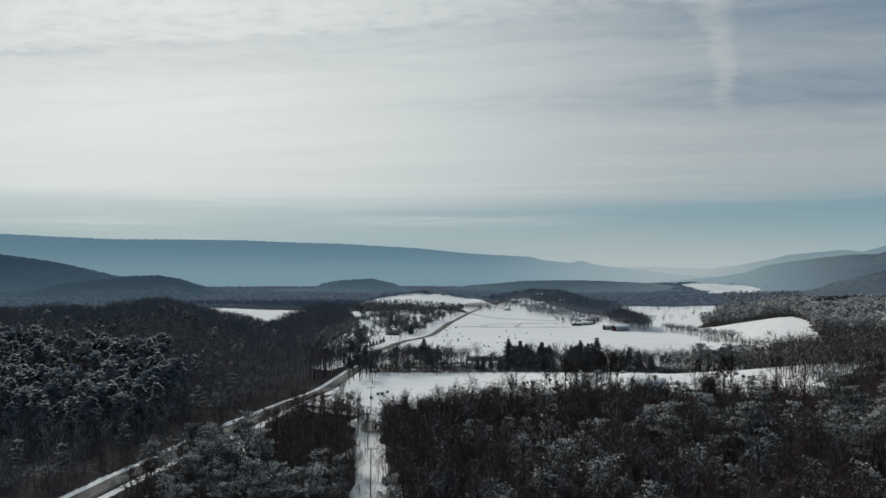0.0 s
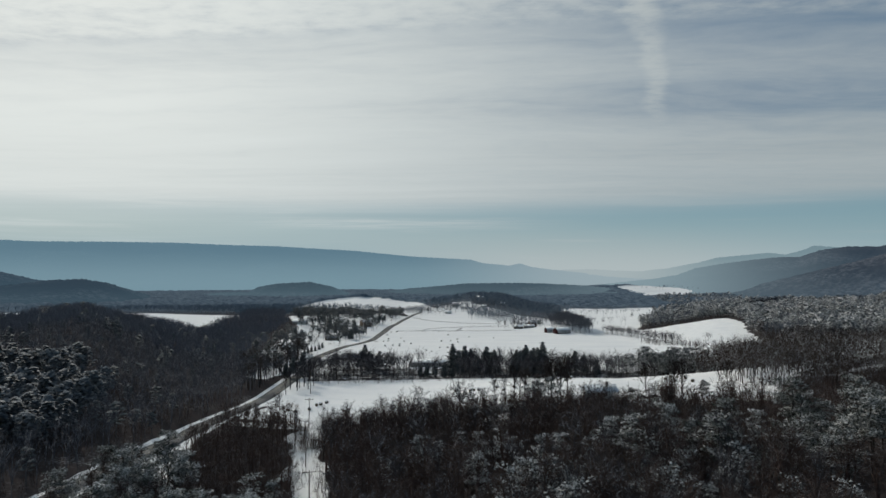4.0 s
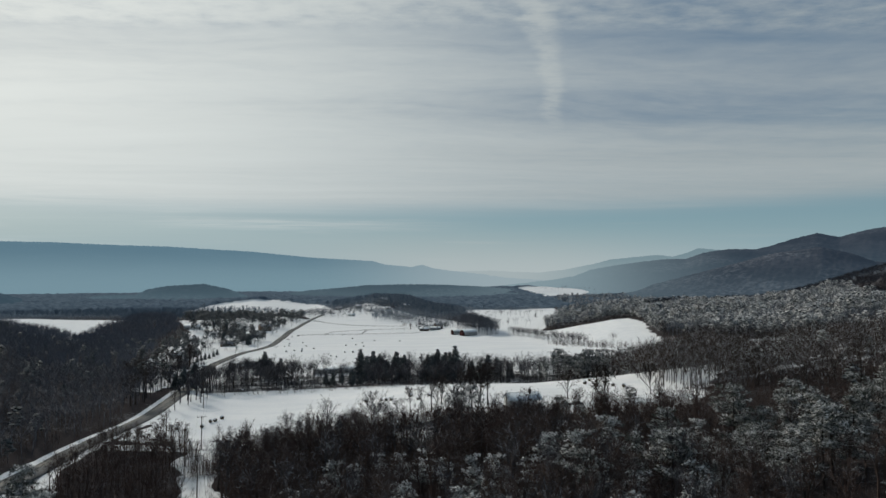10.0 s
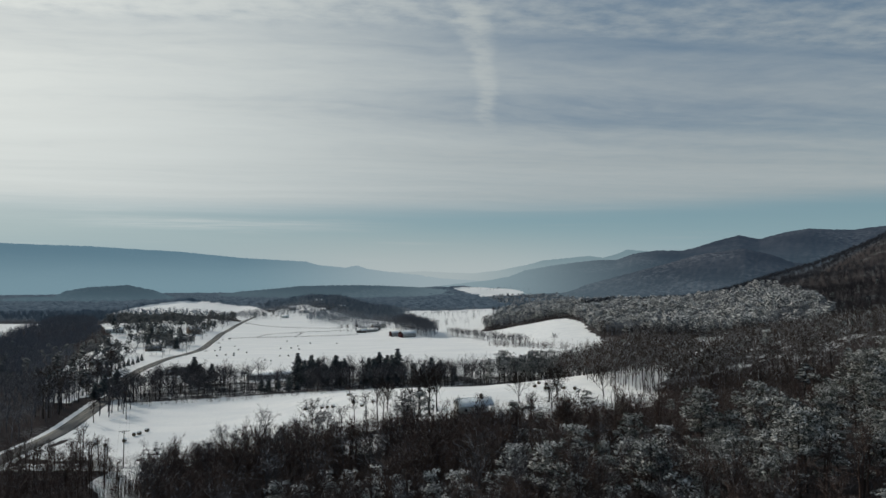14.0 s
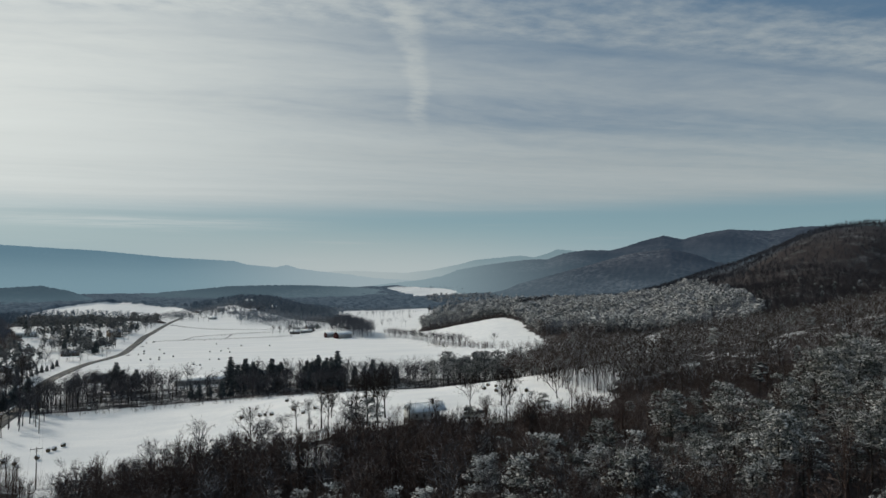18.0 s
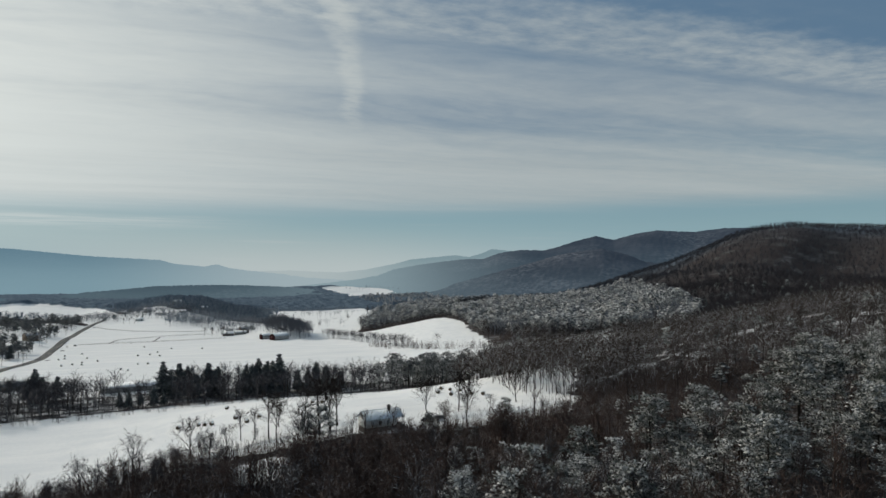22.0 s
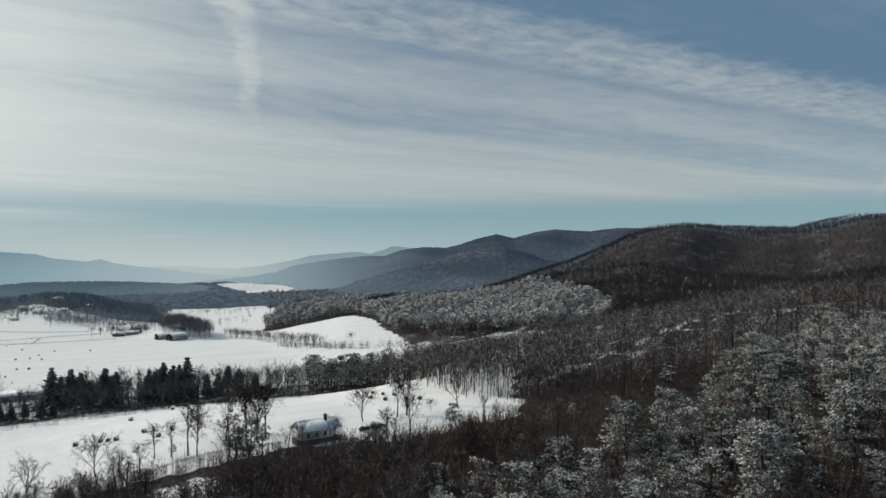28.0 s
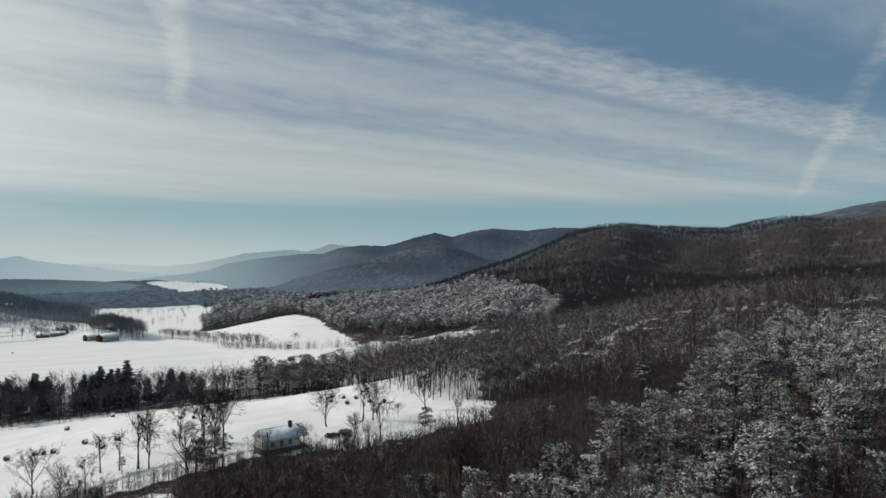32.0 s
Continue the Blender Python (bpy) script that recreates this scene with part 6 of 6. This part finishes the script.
brim_rng = np.random.default_rng(12)
brim = smooth_line([(-62, 274), (-55, 291), (-40, 295), (-20, 292), (-2, 291), (25, 289), (45, 285), (67, 280), (83, 277), (99, 276), (109, 288), (107, 303)], 0.55)
brim = brim + brim_rng.normal(0, 1.7, brim.shape)
stuff("field_brim_brush", SAPLING, brim, 0.2, 1.0, M_BRUSH, "ragged brush along the edge of the home field", "brush", 79)
north = smooth_line([(-112, 290), (-95, 298), (-84, 290), (-73, 268)], 2.6)
stuff("roadside_brim_trees", [join(*b) for b in LIGHT_BARE], north + brim_rng.normal(0, 2.0, north.shape), 0.35, 0.8, M_BRUSH, "small leafless trees at the edge of the roadside wood", "wood", 81)
north = smooth_line([(-112, 290), (-95, 298), (-84, 290), (-73, 268)], 0.6)
stuff("roadside_brim_brush", SAPLING, north + brim_rng.normal(0, 1.8, north.shape), 0.25, 1.0, M_BRUSH, "ragged brush at the edge of the roadside wood", "brush", 82)


def hedge(points, width, high, seed, name, label):
    r = np.random.default_rng(seed)
    line = smooth_line(points, 1.6)
    spots = line + r.normal(0, width, line.shape)
    stuff(name, SAPLING, spots, high * 0.16, high * 0.26, M_BRUSH, label, "hedge", seed)


hedge([(-22, 293), (-2, 290), (12, 289), (24, 286)], 1.3, 5.0, 51, "lane_hedge", "dark brushy hedge beside the snowy lane")
edge = smooth_line([(132, 858), (141, 790), (150, 725), (158, 640)], 1.2)
edge = edge + np.random.default_rng(9).normal(0, 2.6, edge.shape)
stuff("field_edge_trees", MIDDLE_BARE, edge, 0.6, 1.1, M_CREEK, "row of leafless trees along the sloping field", "wood", 61)
hedge([(142, 866), (200, 856), (266, 845)], 2.0, 3.0, 52, "field_hedge", "leafless hedge along the sloping field")
hedge([(140, 690), (170, 600), (205, 565), (240, 610)], 2.5, 6.0, 53, "slope_hedge", "brushy edge of the sloping field")
hedge([(-108, 402), (-80, 405), (-40, 412), (0, 414), (40, 418)], 2.0, 2.5, 54, "creek_edge", "dark brush along the edge of the creek")

# single trees
YARD = [bare_tree(rng, 11.0, 6, 5, 0.40, 0.2, 3, 0.045), bare_tree(rng, 13.0, 6, 5, 0.36, 0.25, 3, 0.045), bare_tree(rng, 9.0, 9, 5, 0.50, 0.12, 3, 0.04), bare_tree(rng, 14.0, 5, 5, 0.3, 0.25, 3, 0.045)]
yard_roots = template("bare_tree", YARD, M_BARK, M_YARD_TWIG, "dark leafless yard tree with a wide crown on snow", "tree")
YARD_TREES = [(10, 320, 2, 0.95), (24, 303, 2, 1.45), (27, 306, 0, 1.15), (20, 300, 0, 1.2), (60, 311, 2, 1.05), (70, 306, 0, 0.95), (73, 305, 2, 1.1), (81, 303, 2, 0.35), (90, 301, 2, 1.0),
              (64, 284, 0, 0.85), (58, 288, 2, 0.7), (-3, 312, 0, 0.7), (1, 309, 3, 0.55), (-18, 310, 2, 0.95), (-13, 304, 2, 0.6), (19, 322, 0, 0.85), (5, 306, 3, 0.8), (7, 303, 0, 0.8),
              (14, 294, 2, 1.0), (-8, 300, 0, 0.6)]
for tx, ty, kind, size in YARD_TREES:
    z = float(ground_z(tx, ty))
    copy_thing(yard_roots[kind], pose(tx, ty, z, 0, 0, (tx * 37 + ty * 11) % 360) @ Matrix.Scale(size * 1.35, 4))["group"] = "trees round the farmhouse"
LONE = [(25, 940, 2, 1.2), (12, 936, 2, 1.1), (4, 938, 0, 1.0), (-100, 1180, 3, 0.6), (-92, 1175, 3, 0.6), (-85, 1172, 3, 0.6), (228, 640, 2, 1.6), (215, 600, 0, 1.3), (185, 640, 2, 0.8),
        (255, 1150, 2, 1.2), (270, 1180, 0, 1.0), (200, 1050, 2, 0.7), (215, 1120, 2, 0.6), (180, 1250, 2, 0.7), (150, 1000, 2, 0.6)]
for tx, ty, kind, size in LONE:
    z = float(ground_z(tx, ty))
    copy_thing(bare_roots[kind], pose(tx, ty, z, 0, 0, (tx * 37 + ty * 11) % 360) @ Matrix.Scale(size, 4))["group"] = "single trees on the fields"
SPRUCES = [(-90, 479, 1.15), (-86, 476, 1.05), (-79, 472, 0.85), (-48, 437, 0.5), (-44, 435, 0.6), (-39, 436, 0.55), (-33, 434, 0.6), (-29, 437, 0.5), (-92, 474, 0.9), (-30, 466, 1.15), (-24, 458, 1.0), (-15, 455, 0.9), (-5, 457, 0.85), (-26, 462, 1.25), (-22, 466, 1.15), (-18, 463, 1.1), (-13, 466, 0.9),
           (-8, 462, 1.1), (-3, 464, 1.0), (9, 455, 1.0), (13, 453, 1.15), (17, 456, 1.2), (20, 453, 1.2), (24, 455, 1.25), (27, 452, 1.3), (15, 459, 1.1), (22, 460, 1.15), (11, 460, 0.9), (25, 461, 1.1), (18, 449, 0.8),
           (38, 460, 0.8), (44, 463, 0.9), (48, 460, 0.95), (54, 463, 0.85), (62, 462, 0.75)]
for k, (tx, ty, size) in enumerate(SPRUCES):
    z = float(ground_z(tx, ty))
    copy_thing(spruce_roots[k % 3], pose(tx, ty, z, 0, 0, k * 47) @ Matrix.Scale(size * 1.16 * (0.92 + 0.16 * ((k * 7) % 5) / 4), 4))["group"] = "dark spruces along the creek"
for k, (tx, ty, size) in enumerate([(17, 284, 1.0), (21, 287, 0.85), (13, 281, 0.75), (46, 268, 0.75), (52, 262, 0.6), (1, 306, 0.3)]):
    z = float(ground_z(tx, ty))
    copy_thing((shady_roots if k < 3 else pine_roots)[k % 3], pose(tx, ty, z, 0, 0, k * 61) @ Matrix.Scale(size, 4))["group"] = "pines near the farmhouse"
ROW = [(-154, 561), (-154, 572), (-153, 579), (-152, 587), (-152, 600), (-153, 615), (-167, 601), (-168, 617)]
for k, (tx, ty) in enumerate(ROW):
    z = float(ground_z(tx, ty))
    copy_thing(spruce_roots[1], pose(tx, ty, z, 0, 0, k * 53) @ Matrix.Scale(0.42 + 0.05 * (k % 3), 4))["group"] = "row of small evergreens by the houses"
GARDEN = [(-148, 512), (-155, 524), (-257, 911), (-195, 821), (-183, 795), (-177, 735), (-162, 754), (-150, 723), (-316, 1234), (-294, 1200), (-285, 1221), (-250, 1128), (-228, 920), (-126, 419), (-122, 420), (-117, 423), (-113, 424)]
for k, (tx, ty) in enumerate(GARDEN):
    z = float(ground_z(tx, ty))
    copy_thing(spruce_roots[k % 3], pose(tx, ty, z, 0, 0, k * 67) @ Matrix.Scale(0.75 + 0.12 * (k % 4), 4))["group"] = "dark evergreens in the gardens"
for root in frosty_roots + bare_roots + creek_roots + yard_roots + shady_roots + pine_roots + spruce_roots:
    for ob in (*root.children, root):
        bpy.data.objects.remove(ob)
